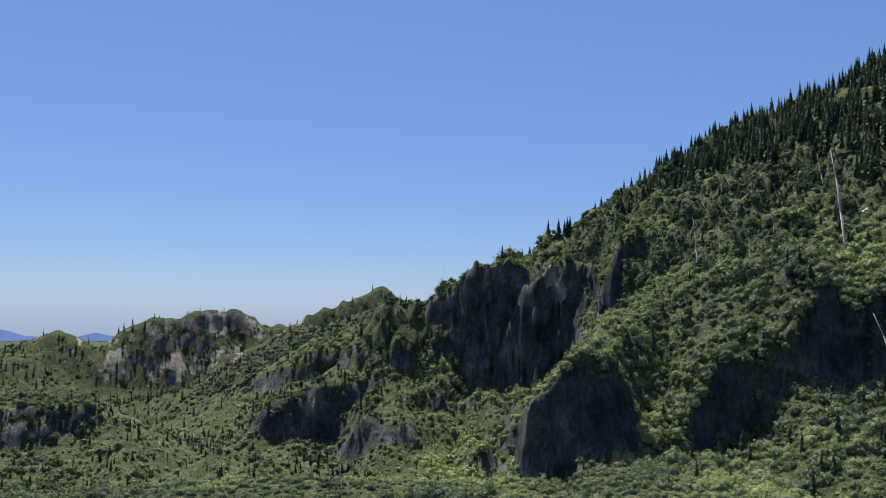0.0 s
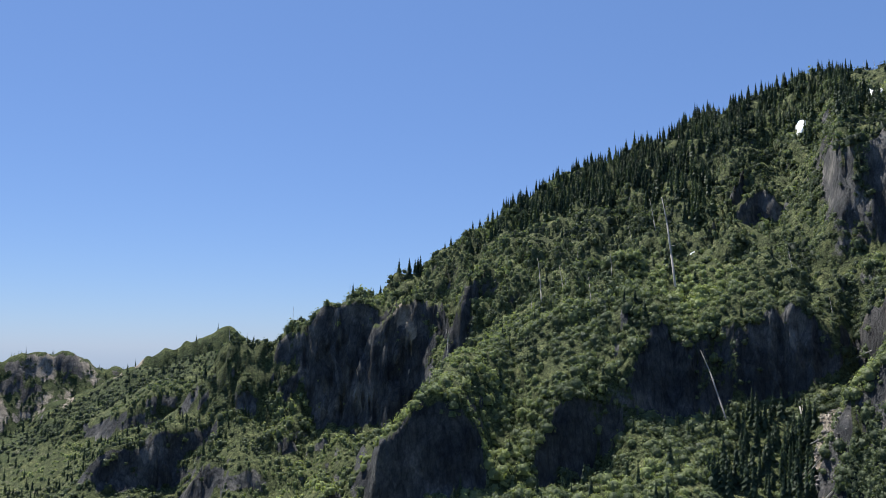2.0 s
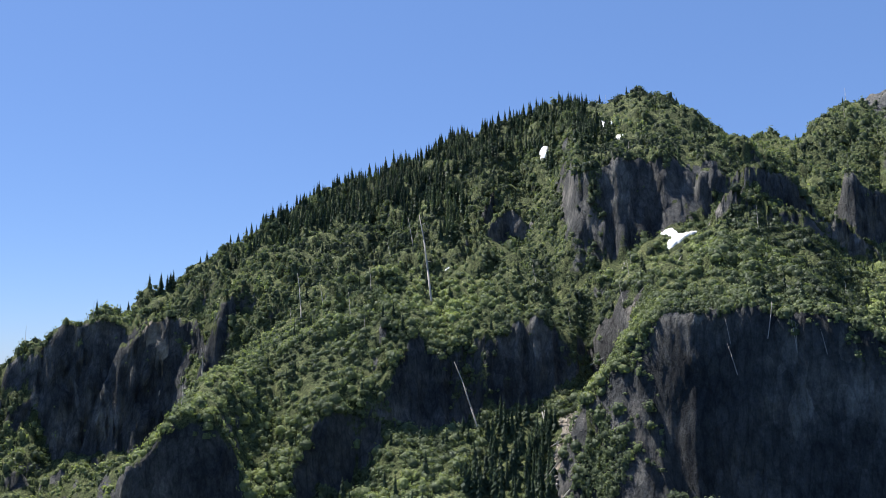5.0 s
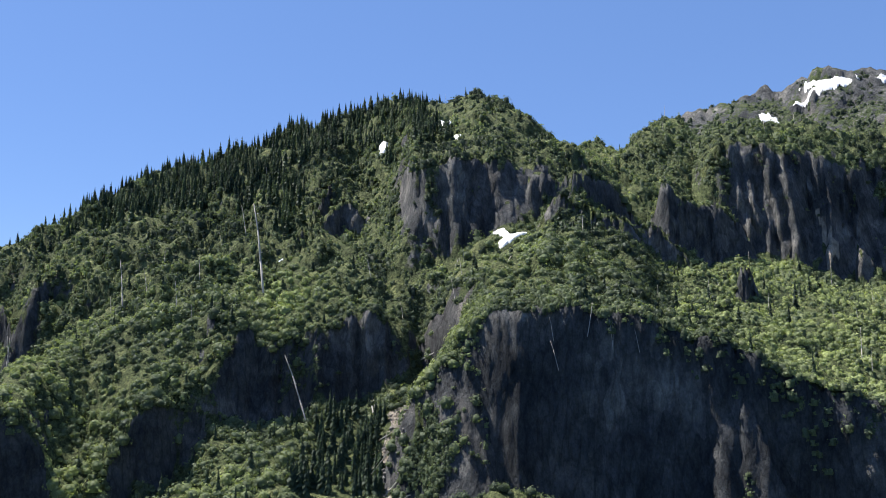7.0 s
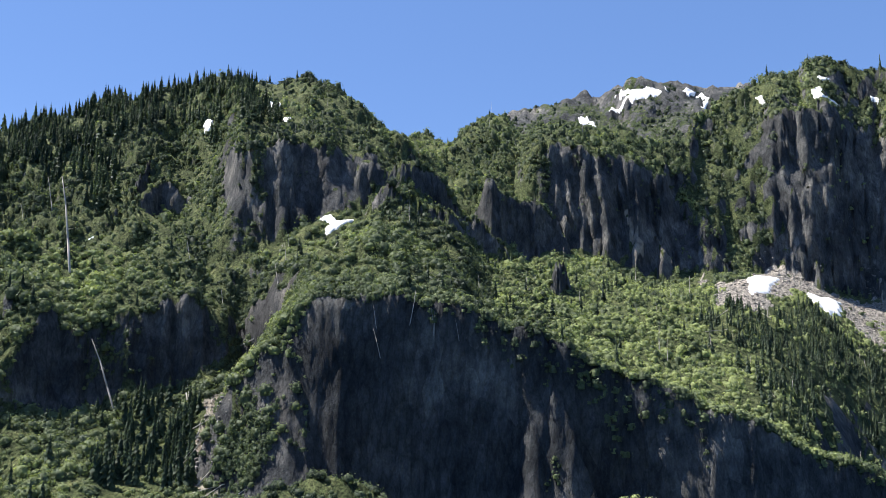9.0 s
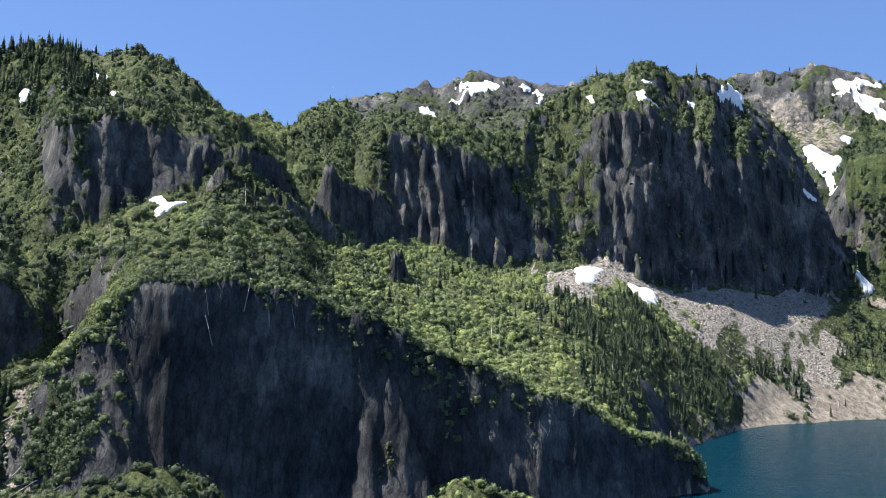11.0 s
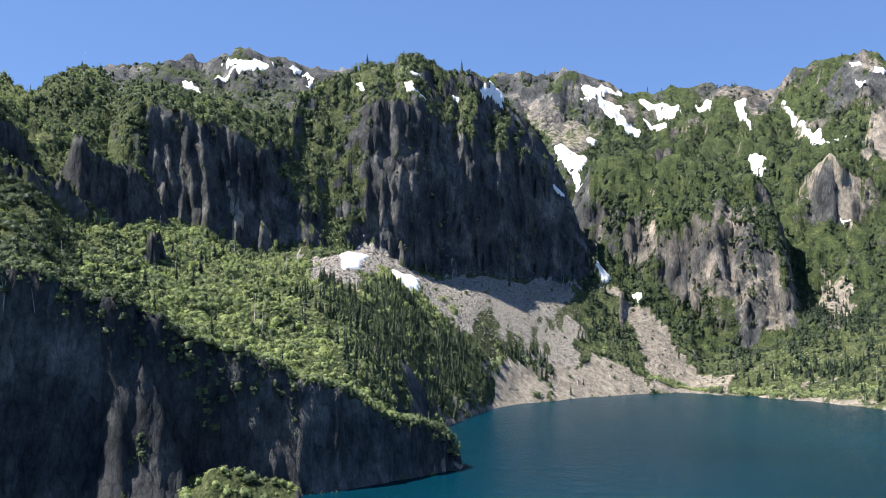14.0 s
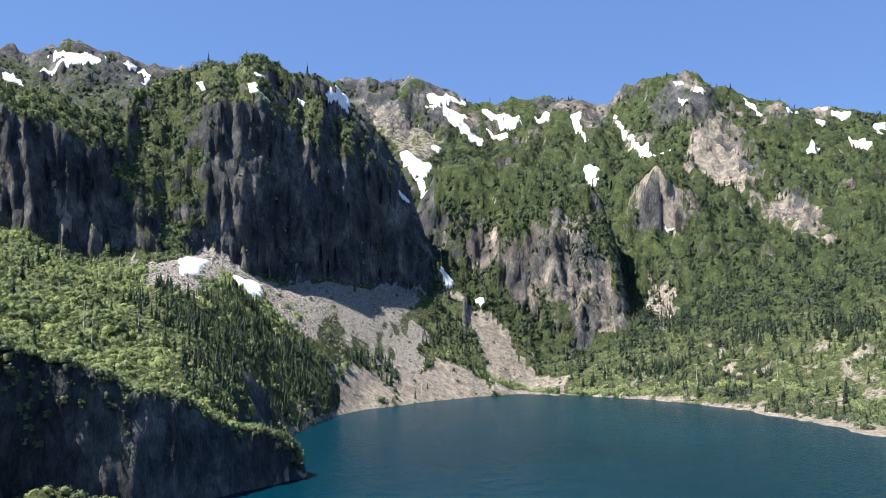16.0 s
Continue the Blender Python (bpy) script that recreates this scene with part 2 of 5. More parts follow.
MAIN_CREST = line((-4, 660, 58), (-0.9, 660, 61), (0.6, 648, 76), (2.4, 640, 83), (4.7, 636, 94), (8.5, 650, 124), (15.7, 680, 177), (19.3, 690, 206), (27.5, 695, 247), (31.1, 692, 264), (34.2, 690, 272), (38.2, 685, 266), (40.4, 680, 273), (42.1, 680, 262), (44.1, 680, 247), (46.9, 680, 227), (48.2, 680, 235), (50, 682, 227), (52.4, 685, 250), (53.9, 685, 249), (55, 672, 224), (56.2, 650, 222), (60.2, 640, 221), (64.1, 656, 215), (65.8, 673, 213), (67.3, 690, 242), (70.4, 725, 278), (74.6, 758, 297), (79.1, 800, 289.5), (82.9, 826, 246.2), (84.3, 832, 210), (86.9, 818, 103), (88.5, 825, 86))
KNOLL_FOOT = line((5.7, 290, -3.2), (12, 286, -1.8), (16, 286, -0.8), (20, 286, -0.8), (24, 290, 3), (28, 294, 4), (32, 300, 6), (35, 310, 12), (38.5, 316, 18))
KNOLL_BASE = line((5.7, 325, -6.5), (9, 328, -5), (12, 329, -3), (14, 330, 0), (16, 333, 3), (17.5, 341, 7), (19, 345, 8), (21.5, 350, 13), (22.6, 356, 24), (23.8, 363, 31.3), (27.2, 367, 32.3), (30.5, 371, 31), (32.4, 376, 35), (35.7, 381, 42), (38.5, 384, 46))
KNOLL_RIM = line((5.9, 331, 24), (7.7, 335, 33), (8.7, 339, 40), (10.2, 343, 44.5), (11.6, 343, 38.7), (12.6, 339, 26), (13.4, 335, 10), (14.5, 336, 6), (15.8, 340, 12), (17, 346, 29), (17.7, 350, 35), (20.1, 356, 40), (22.1, 360, 40), (23.2, 368, 58), (24.4, 374, 70), (27.4, 378, 68), (30.4, 382, 70), (32.7, 385, 72), (34.8, 390, 69), (36.9, 396, 64), (38.5, 396, 66))
KNOLL_STEP = line((5.9, 340, 24), (7.7, 346, 33), (9, 356, 40), (10.5, 368, 47), (12.2, 388, 52), (14.4, 396, 55), (16.7, 394, 58), (19, 392, 64), (21.4, 390, 70), (23.7, 392, 81), (26, 396, 83), (29.1, 398, 84), (32.1, 400, 82), (35, 402, 78), (36.9, 402, 74), (38.5, 402, 76))
KNOLL_TOP = line((5.9, 345, 21.3), (6.9, 352, 27.5), (8.2, 372, 35.9), (10, 383, 45.8), (12.2, 410, 57.7), (14.4, 430, 71.5), (16.7, 436, 80), (19, 436, 85.5), (21.4, 434, 90.8), (23.7, 430, 100.3), (26, 432, 104.4), (29.1, 430, 103.5), (32.1, 428, 101.1), (35, 422, 98.2), (36.9, 415, 102.5), (38.5, 412, 100))
WALL_FOOT = line((36.4, 286, 1), (38, 278, -0.1), (44, 274, -0.2), (50, 272, -0.3), (56, 270, -0.4), (60, 270, -0.4), (66, 274, -0.2), (70, 286, -0.8), (72.5, 298, -1.2), (74.3, 307, -1.3), (76, 318, -0.7), (77.2, 326, -0.4), (78, 330, -1.2))
WALL_APRON = line((36.4, 306, 30), (38, 303, 43), (39.4, 300, 44), (40.4, 297, 36), (41.4, 293, 18), (42.6, 288, 9), (44, 286, 2), (46, 285, -0.6), (50, 282, -1.0), (56, 279, -1.3), (59, 282, 5.2), (61, 286, 10.6), (63, 286, 9.6), (65.5, 284, -0.4), (70, 293, -1.2), (74.3, 312, -1.2), (77.2, 328, -0.2), (78, 332, -0.9))
WALL_RIM = line((36.4, 316, 48), (38.1, 311, 60), (39.3, 307, 66), (40.8, 302, 72.5), (43.1, 296, 76.3), (46.9, 292, 75.8), (51.1, 290, 71.6), (52.9, 289, 69.6), (54.3, 288, 64), (56.1, 288, 60), (57.4, 288, 54.5), (60.5, 290, 49), (64, 293, 43.9), (67.9, 297, 37.2), (69.9, 301, 32), (72.1, 309, 24.8), (75.4, 323, 18.0), (77, 331, 13.5), (78, 335, 2.1))
WALL_BACK = line((36.4, 331, 50), (38.1, 329, 63), (39.3, 331, 75), (40.8, 335, 91), (43.9, 340, 99.5), (46.6, 338, 99), (48.9, 333, 91.2), (51.1, 325, 83.8), (52.9, 316, 74.6), (55, 308, 64), (56.9, 305, 53), (60.4, 307, 47), (64.2, 309, 42), (67.2, 311, 38), (69.9, 315, 32), (72.1, 321, 25.1), (75.4, 332, 18.6), (77, 338, 13.7), (78, 340, 2.5))
RIB_A = line((40.4, 404, 101.4), (42.4, 410, 110.3), (44, 416, 122.5), (45.1, 420, 134.2), (46.7, 426, 139.8), (48.6, 434, 133.1), (50.8, 442, 121.9), (51.9, 446, 104.4), (53, 450, 95.5), (55, 454, 85.2))
RIB_B = line((44, 466, 163.9), (45.2, 470, 162.6), (47.5, 477, 155.4), (49.4, 484, 146.3), (51.2, 490, 133.5), (52.7, 494, 125.3), (54.5, 496, 115.2), (55.9, 492, 101.5), (57.6, 482, 88.9), (59.5, 470, 77.4))
RIB_C = line((26.8, 520, 127), (27.6, 518, 130), (28.6, 532, 146.5), (29.7, 556, 168.5), (31.3, 612, 198))
RIB_D = line((52.6, 680, 243), (54.3, 640, 211), (55.6, 590, 167), (56.4, 545, 132))
RIB_E = line((21.5, 600, 163), (22.5, 540, 128), (23.2, 490, 103))
RIB_W = line((55.4, 291, 54), (56.4, 287, 45), (57.6, 284, 35), (58.8, 280, 23.6), (59.8, 278, 12.0))
RIB_G = line((52.6, 508, 156.5), (53.5, 511, 153.1), (55, 516, 149.9), (56.4, 522, 143.0), (57.5, 526, 131.9), (58.1, 528, 117.6))
RIB_H = line((5.6, 590, 78), (6.3, 582, 84), (8.1, 584, 95.5), (9.9, 578, 91), (11.1, 545, 75))
RIB_I = line((11.2, 530, 88), (12.6, 548, 107.5), (14.5, 545, 114), (16.8, 540, 112), (19.1, 548, 125.4), (21.4, 570, 136))
RIB_J = line((13.5, 612, 130), (15.5, 610, 140), (18, 615, 150), (20, 620, 164), (22, 622, 172))
RIB_K = line((28.2, 500, 122), (29.5, 520, 143), (31, 528, 156), (32.6, 526, 152), (34, 516, 150))
RIB_L = line((31.8, 590, 190), (33.4, 585, 196), (35, 575, 192), (36.2, 560, 182))
RIB_M = line((37.6, 238, 19), (38.8, 238, 22.5), (40.3, 240, 25.5), (41.7, 240, 26), (44, 241, 22), (45.4, 242, 17), (46.3, 243, 13))
RIB_N = line((59.4, 240, 9), (60.2, 240, 13), (61.5, 240, 18), (64.1, 240, 15.5), (67.1, 240, 12))
PILLAR = line((57.3, 432, 101), (57.9, 440, 100), (58.3, 436, 86))
SPUR_F = line((61.6, 590, 185), (63.4, 578, 147), (65.2, 566, 114))
LEFT_RIB_FOOT = line((-14.5, 560, -33), (-10.6, 575, -31), (-6, 590, -29.2), (-3, 600, -24.3), (0.3, 606, -12.3), (2.4, 604, 0.8))
LEFT_RIB_TOP = line((-14.5, 580, -35), (-13, 584, -30), (-11.6, 588, -8.0), (-10.6, 590, -2.0), (-6.9, 604, 5.0), (-3.1, 612, 16.1), (0.3, 618, 20.0), (1.7, 618, 12.4), (2.4, 618, 1.6))
LEFT_RIB_BACK = line((-14.5, 620, -39), (-10.6, 640, -2.8), (-6.9, 660, 8.1), (-3.1, 660, 18.5), (0.3, 650, 22.5), (2.4, 640, 4.0))
MID_RIB_FOOT = line((-19, 860, -32), (-15, 800, -18.4), (-11, 720, -8.1), (-7, 715, -2.6), (-3, 700, 16.0), (0, 690, 19.0))
MID_RIB_RIM = line((-19, 880, -32), (-15, 820, -13.2), (-11, 735, 8.6), (-8, 728, 23.1), (-5.5, 726, 22.0), (-3, 720, 27.3), (0, 705, 28.0))
MID_RIB_CREST = line((-19, 930, -36), (-17.7, 930, -33), (-14.3, 900, -2.9), (-11.4, 870, 26.6), (-9.2, 850, 44), (-7, 830, 53), (-3.6, 800, 61), (-0.9, 770, 63), (1, 740, 64))
KNOB_FOOT = line((-10.5, 1010, 7.1), (-6, 1010, 24.7), (-2, 1000, 43), (0, 990, 43))
KNOB_CREST = line((-10.5, 1050, 33), (-9.2, 1050, 49), (-7.4, 1050, 68), (-5.5, 1050, 78), (-4.1, 1050, 86), (-2.6, 1050, 69), (0, 1050, 60))
FAR_LEFT_FOOT = line((-60, 940, -22.2), (-30, 960, -20.6), (-24.4, 980, -25.7), (-21.8, 1000, -35), (-18.1, 1020, -40), (-14.3, 1040, -31), (-8, 1060, -14.1))
FAR_LEFT_MID = line((-60, 1000, -9.9), (-30, 1000, -8.2), (-24.4, 1020, -4.2), (-22, 1025, -9.9), (-21, 1035, 2.1), (-16.9, 1070, 11.4), (-13.7, 1085, 18.3), (-11, 1100, 17.7), (-8, 1100, 10.0))
FAR_LEFT_CREST = line((-60, 1150, -0.3), (-32, 1100, -5.4), (-27.6, 1080, 5.3), (-25.8, 1070, 18.0), (-24.4, 1065, 26.5), (-22.9, 1060, 22.1), (-21.9, 1060, 8.2), (-21.4, 1062, 21.1), (-21, 1066, 30), (-16.9, 1098, 49), (-13.7, 1112, 56), (-11.8, 1126, 44), (-10, 1130, 40), (-8, 1140, 30))
MOUND_FOOT = line((-60, 600, -32), (-30, 600, -33), (-25, 605, -33), (-22, 610, -27.9), (-20.3, 620, -20.5))
MOUND_RIM = line((-60, 625, -5.7), (-30, 620, -8.4), (-26, 622, -4.3), (-23, 624, -5.6), (-21, 628, -14.9), (-20.3, 632, -21.0))
MOUND_BACK = line((-60, 680, -6.7), (-30, 660, -7.0), (-25, 660, -3.6), (-22, 660, -7.0), (-20.3, 660, -21.0))
FAR_SHORE = line((79, 526, 0.1), (80.1, 545, 0.0), (83.9, 613, 0.0), (86.2, 665, -0.1), (91.5, 693, -0.0), (97.1, 672, 0.0), (102.5, 655, 0.0), (107.7, 629, -0.0), (112.5, 579, -0.0), (114.4, 506, 0.0), (118, 430, -0.4), (130, 380, -0.2))
FLAT_BACK = line((79, 640, 30.0), (84, 690, 30.0), (88, 745, 22.0), (91.5, 760, 16.0), (97, 745, 14.0), (102.5, 735, 15.0), (107.7, 730, 18.0), (112.5, 725, 22.0), (118, 700, 28.0), (130, 700, 40))
SLOPE_LOW = line((79, 760, 100), (84, 830, 103), (88, 880, 95), (91, 880, 89), (95, 880, 78), (100, 860, 69), (104, 880, 82), (108, 890, 94), (112, 900, 95), (118, 900, 99), (130, 900, 107))
SLOPE_MID = line((79, 1000, 218), (84, 1040, 225), (88, 1080, 231), (91, 1080, 223), (95, 1080, 219), (100, 1060, 213), (103.3, 1060, 213), (106, 1060, 209), (108, 1060, 190), (112, 1060, 190), (118, 1060, 190), (130, 1060, 190))
SLOPE_HIGH = line((79, 1180, 324), (84, 1200, 328), (88, 1220, 315), (91, 1230, 312), (95, 1230, 321), (100, 1220, 310), (103.3, 1200, 315), (106, 1200, 293), (110, 1200, 282), (115, 1200, 261), (118, 1200, 250), (130, 1200, 250))
FAR_CREST = line((76, 1300, 416), (78.8, 1320, 439), (80.7, 1320, 447), (81.7, 1310, 462), (83.5, 1310, 448), (85.4, 1310, 442), (87.4, 1320, 435), (89, 1330, 415), (90.1, 1340, 407), (91.7, 1340, 418), (94, 1340, 425), (96, 1340, 425), (97.9, 1340, 407), (99.4, 1330, 429), (101.6, 1320, 441), (103.8, 1320, 432), (105.3, 1320, 420), (107, 1320, 394), (110, 1330, 382), (113.3, 1340, 362), (115.2, 1350, 347), (120, 1350, 318), (130, 1350, 281))
SNOW_FOOT = line((52, 860, 227), (58, 860, 227), (64, 880, 231), (70, 900, 243), (75, 920, 239))
SNOW_MID = line((52, 960, 292), (58, 960, 296), (64, 980, 303), (70, 1000, 306), (75, 1020, 295))
SNOW_CREST = line((52, 1080, 342), (54.3, 1080, 354), (56, 1080, 361), (57.7, 1080, 373), (59.2, 1080, 385), (60, 1080, 385), (61.4, 1075, 396), (64.6, 1080, 394), (68, 1090, 386), (69.9, 1100, 384), (75, 1120, 370))
DOME_FOOT = line((86.9, 850, 134), (88.5, 838, 107), (91.6, 822, 83), (94, 806, 52), (96.1, 800, 46), (98.7, 800, 46), (99.6, 808, 49))
DOME_RIM = line((86.9, 872, 183), (88.5, 868, 170), (91.6, 858, 162), (94, 850, 152), (96.5, 842, 143), (98.3, 836, 121), (99, 832, 89), (99.6, 830, 54))
DOME_TOP = line((86.6, 930, 239), (89.7, 945, 247), (93.6, 935, 227), (97.4, 915, 192), (98.4, 895, 160), (99, 872, 121), (99.6, 850, 60))
TORR_FOOT = line((100.2, 985, 164), (103.4, 985, 150), (104.8, 985, 146))
TORR_RIM = line((100.2, 1005, 208), (101.6, 1005, 219), (103.4, 1005, 212), (104.2, 1005, 176), (104.8, 1005, 151))
TORR_TOP = line((100.2, 1030, 223), (102, 1030, 240), (103.4, 1025, 222), (104.8, 1020, 156))
# unseen rim behind the viewpoint, added to close the basin and bounce light
BACK_SHORE = line((125, 385, -2.0), (130, 380, -2.0), (180, 360, -2.0), (240, 330, -2.0), (290, 320, -10.0), (300, 300, -30.0))
BACK_MID = line((125, 600, 40), (130, 560, 60), (180, 520, 70), (240, 520, 60), (290, 520, 20.0), (300, 520, -10.0))
BACK_CREST = line((125, 1000, 190), (130, 900, 200), (180, 800, 190), (240, 800, 160), (290, 900, 90), (300, 950, 40))

MASSES = (  # lines from the near foot to the crest, fall before the first, fall behind the last, fall at the two ends
    ((MAIN_FOOT, MAIN_BASE, MAIN_RIM, MAIN_CREST), 5.0, 0.75, 1.0, 3.0),
    ((KNOLL_FOOT, KNOLL_BASE, KNOLL_RIM, KNOLL_STEP, KNOLL_TOP), 0.3, 0.35, 6.0, 2.0),
    ((WALL_FOOT, WALL_APRON, WALL_RIM, WALL_BACK), 0.4, 1.2, 2.3, 4.0),
    ((LEFT_RIB_FOOT, LEFT_RIB_TOP, LEFT_RIB_BACK), 0.2, 0.3, 0.6, 1.5),
    ((MID_RIB_FOOT, MID_RIB_RIM, MID_RIB_CREST), 0.25, 0.4, 0.3, 0.5),
    ((KNOB_FOOT, KNOB_CREST), 0.5, 0.6, 0.5, 0.5),
    ((FAR_LEFT_FOOT, FAR_LEFT_MID, FAR_LEFT_CREST), 0.3, 0.4, 0.3, 0.3),
    ((MOUND_FOOT, MOUND_RIM, MOUND_BACK), 0.3, 0.2, 0.3, 0.5),
    ((FAR_SHORE, FLAT_BACK, SLOPE_LOW, SLOPE_MID, SLOPE_HIGH, FAR_CREST), 0.3, 0.5, 0.6, 0.2),
    ((SNOW_FOOT, SNOW_MID, SNOW_CREST), 0.6, 0.6, 2.5, 0.5),
    ((DOME_FOOT, DOME_RIM, DOME_TOP), 1.0, 0.35, 2.0, 3.0),
    ((TORR_FOOT, TORR_RIM, TORR_TOP), 1.2, 0.4, 3.0, 2.0),
    ((BACK_SHORE, BACK_MID, BACK_CREST), 0.3, 0.4, 0.2, 0.2),
)
RIBS = (  # crest line, fall towards the lake, fall away from it
    (RIB_W, 3.0, 2.0), (RIB_A, 3.2, 0.7), (RIB_B, 3.2, 0.5), (RIB_C, 2.0, 0.9), (RIB_D, 2.4, 1.0), (RIB_E, 1.8, 0.8),
    (RIB_M, 0.9, 0.6), (RIB_N, 0.9, 0.6), (RIB_G, 3.2, 0.7), (RIB_H, 3.4, 0.5), (RIB_I, 3.2, 0.5), (RIB_J, 3.0, 0.5), (RIB_K, 2.8, 0.7), (RIB_L, 2.8, 0.7),
    (PILLAR, 5.0, 5.0), (SPUR_F, 2.2, 1.4),
)

BUTTRESSES = (  # bearing, spread before and after it, metres that it stands out
    (60.6, 0.5, 1.4, 7), (62.5, 0.35, 1.1, 7), (64.2, 0.4, 1.0, 6), (73.5, 0.6, 2.2, 11), (75.8, 0.25, 0.5, 7),
    (77.7, 0.45, 1.5, 8), (78.7, 0.25, 0.6, 6), (80.4, 0.3, 0.9, 6), (82.2, 0.3, 0.9, 7), (84.9, 0.4, 1.0, 9),
    (89.2, 0.5, 1.0, 6), (91.6, 0.5, 0.9, 6), (93.6, 0.4, 0.8, 6), (96.4, 0.7, 1.4, 11),
)


def on_ring(c, az):
    q = np.clip((az - AZ0) * 10, 0, len(FINE) - 1.001)
    i = q.astype(np.int64)
    f = q - i
    return c[i] * (1 - f) + c[i + 1] * f


def height(x, y):
    """The land's height at plan points."""
    x, y = np.asarray(x, float), np.asarray(y, float)
    az = (np.degrees(np.arctan2(x, y)) - AZ0) % 360 + AZ0
    r = np.hypot(x, y) + 1e-6
    arc = np.radians(az) * 420
    near = smooth(900, 500, r)
    # buttresses and flutes of the rock push the cliffs in and out
    cliff = on_ring(MAIN_BASE[0], az)
    even = smooth(54, 60, az) * smooth(93, 89, az) * smooth(cliff + 4, cliff - 14, r) * smooth(320, 350, r) * (0.55 + 0.35 * smooth(65, 70, az))
    wild = (0.2 + 0.3 * smooth(5, 12, az) + 0.5 * smooth(54, 62, az)) * (1 - even) * (0.7 + r / 1500) * (0.3 + 0.7 * smooth(310, 420, r))
    rw = r + wild * (14 * fbm(arc / 58, r / 400, 2, 11) * smooth(58, 64, az) * smooth(90, 86, az) * smooth(560, 620, r) * smooth(830, 790, r) + fbm(arc / 40, r / 200, 3, 5) * 8 + np.abs(fbm(arc / 17, r / 90, 2, 7)) * 9 + np.abs(fbm(arc / 6, r / 50, 2, 9)) * 3.5 - 6)
    # the great buttresses of the cliffs, sharp on one side
    foot = np.where(az < 87.5, on_ring(MAIN_BASE[0], az), np.where(az < 100, on_ring(DOME_FOOT[0], az), on_ring(TORR_FOOT[0], az)))
    top = np.where(az < 87.5, on_ring(MAIN_RIM[0], az), np.where(az < 100, on_ring(DOME_RIM[0], az), on_ring(TORR_RIM[0], az)))
    for at, left, right, deep in BUTTRESSES:
        lean = at + 0.35 * fbm(r / 14, r * 0 + at, 2, 12)
        jut = np.where(az < lean, smooth(lean - left, lean, az), smooth(lean + right, lean, az))
        rw = rw + deep * jut * smooth(foot - deep - 5, foot - deep + 3, r) * smooth(top + 22, top - 2, r) * (0.75 + 0.5 * vnoise(r / 7, r * 0 + at, 13))
    z = np.full(r.shape, -14.0)
    bank = 16.5 * smooth(190, 250, r)
    lip = -14 + bank - 48.5 * smooth(275, 430, r) + 3 * fbm(x / 90, y / 90, 3, 2) * smooth(300, 450, r)
    z = np.where((az < 9) | (az > 288), lip, z)
    z = np.where((az >= 9) & (az < 30) & (r < 420), -14 + bank * smooth(30, 22, az), z)
    z = z - 90 * smooth(1500, 4200, r)
    for lines, fall0, fall1, end0, end1 in MASSES:
        rs = [on_ring(l[0], az) for l in lines]
        zs = [on_ring(l[1], az) for l in lines]
        m = zs[0] - np.maximum(rs[0] - rw, 0) * fall0
        for k in range(len(lines) - 1):
            m = m + (zs[k + 1] - zs[k]) * np.clip((rw - rs[k]) / np.maximum(rs[k + 1] - rs[k], 1), 0, 1)
        m = m - np.maximum(rw - rs[-1], 0) * fall1
        a, b = max(l[2] for l in lines), min(l[3] for l in lines)
        side = fbm(rw / 20, r / 50, 2, 3) * 5
        m = m - np.maximum(np.radians(a - az) * r + side, 0) * end0 * (az < a) - np.maximum(np.radians(az - b) * r + side, 0) * end1 * (az > b)
        z = np.maximum(z, m)
    for (cr, cz, a, b), near_fall, far_fall in RIBS:
        d = rw - on_ring(cr, az)
        off = np.radians(np.maximum(a - az, 0) + np.maximum(az - b, 0)) * r
        m = on_ring(cz, az) - np.where(d < 0, -d * near_fall, d * far_fall) - off * 3
        z = np.maximum(z, m)
    # ledges and rock bands across the steep ground, then rough ground
    live = smooth(4, 26, z) + (az < 9) * smooth(-34, -18, z) * (z < 26)
    calm = smooth(73, 77, az) * smooth(94, 90, az) * smooth(105, 85, z) * smooth(540, 590, r)
    live = np.clip(live, 0, 1) * (1 - np.maximum(0.85 * calm, even))
    q = z / 21 + fbm(x / 70, y / 70, 3, 21) * 0.9
    s = q - np.floor(q)
    band = np.clip(fbm(x / 120, y / 120, 2, 31) * 1.2 + 0.45, 0, 0.85)
    hill = smooth(-10, -4, az) * smooth(57, 52, az) * smooth(345, 375, r) * smooth(655, 600, r)
    z = z + (smooth(0.3, 0.75, s) - s) * 21 * band * live * 0.3 * smooth(320, 400, r) * (1 - hill)
    # broad benches and steep drops of the hillside
    q = z / 34 + fbm(x / 85, y / 85, 3, 401) * 1.1
    s = q - np.floor(q)
    z = z + (smooth(0.45, 0.85, s) - s) * 34 * hill * 0.16 * smooth(440, 480, r)
    spine = 0.42 - np.abs(fbm(arc / 46 + r / 190, r / 230, 2, 181))
    z = z + spine * 7 * smooth(6, 12, az) * smooth(64, 56, az) * smooth(400, 440, r) * smooth(680, 600, r)
    # rounded, bushy swells of the hillside
    billow = np.abs(fbm(x / 27, y / 27, 2, 301)) - 0.3
    z = z + 11 * billow * smooth(-12, -6, az) * smooth(58, 53, az) * smooth(390, 420, r) * smooth(690, 640, r) * smooth(-40, -20, z)
    z = z + 7 * billow * (smooth(53, 58, az) * smooth(80, 76, az) * smooth(335, 370, r) * smooth(530, 480, r) + smooth(310, 330, r) * smooth(400, 385, r) * smooth(8, 12, az) * smooth(55, 50, az) + 2.2 * smooth(88, 92, az) * smooth(840, 900, r) * smooth(1280, 1200, r))
    z = z + live * 4.5 * fbm(arc / 26, r / 110, 3, 141) * smooth(0, 40, z)
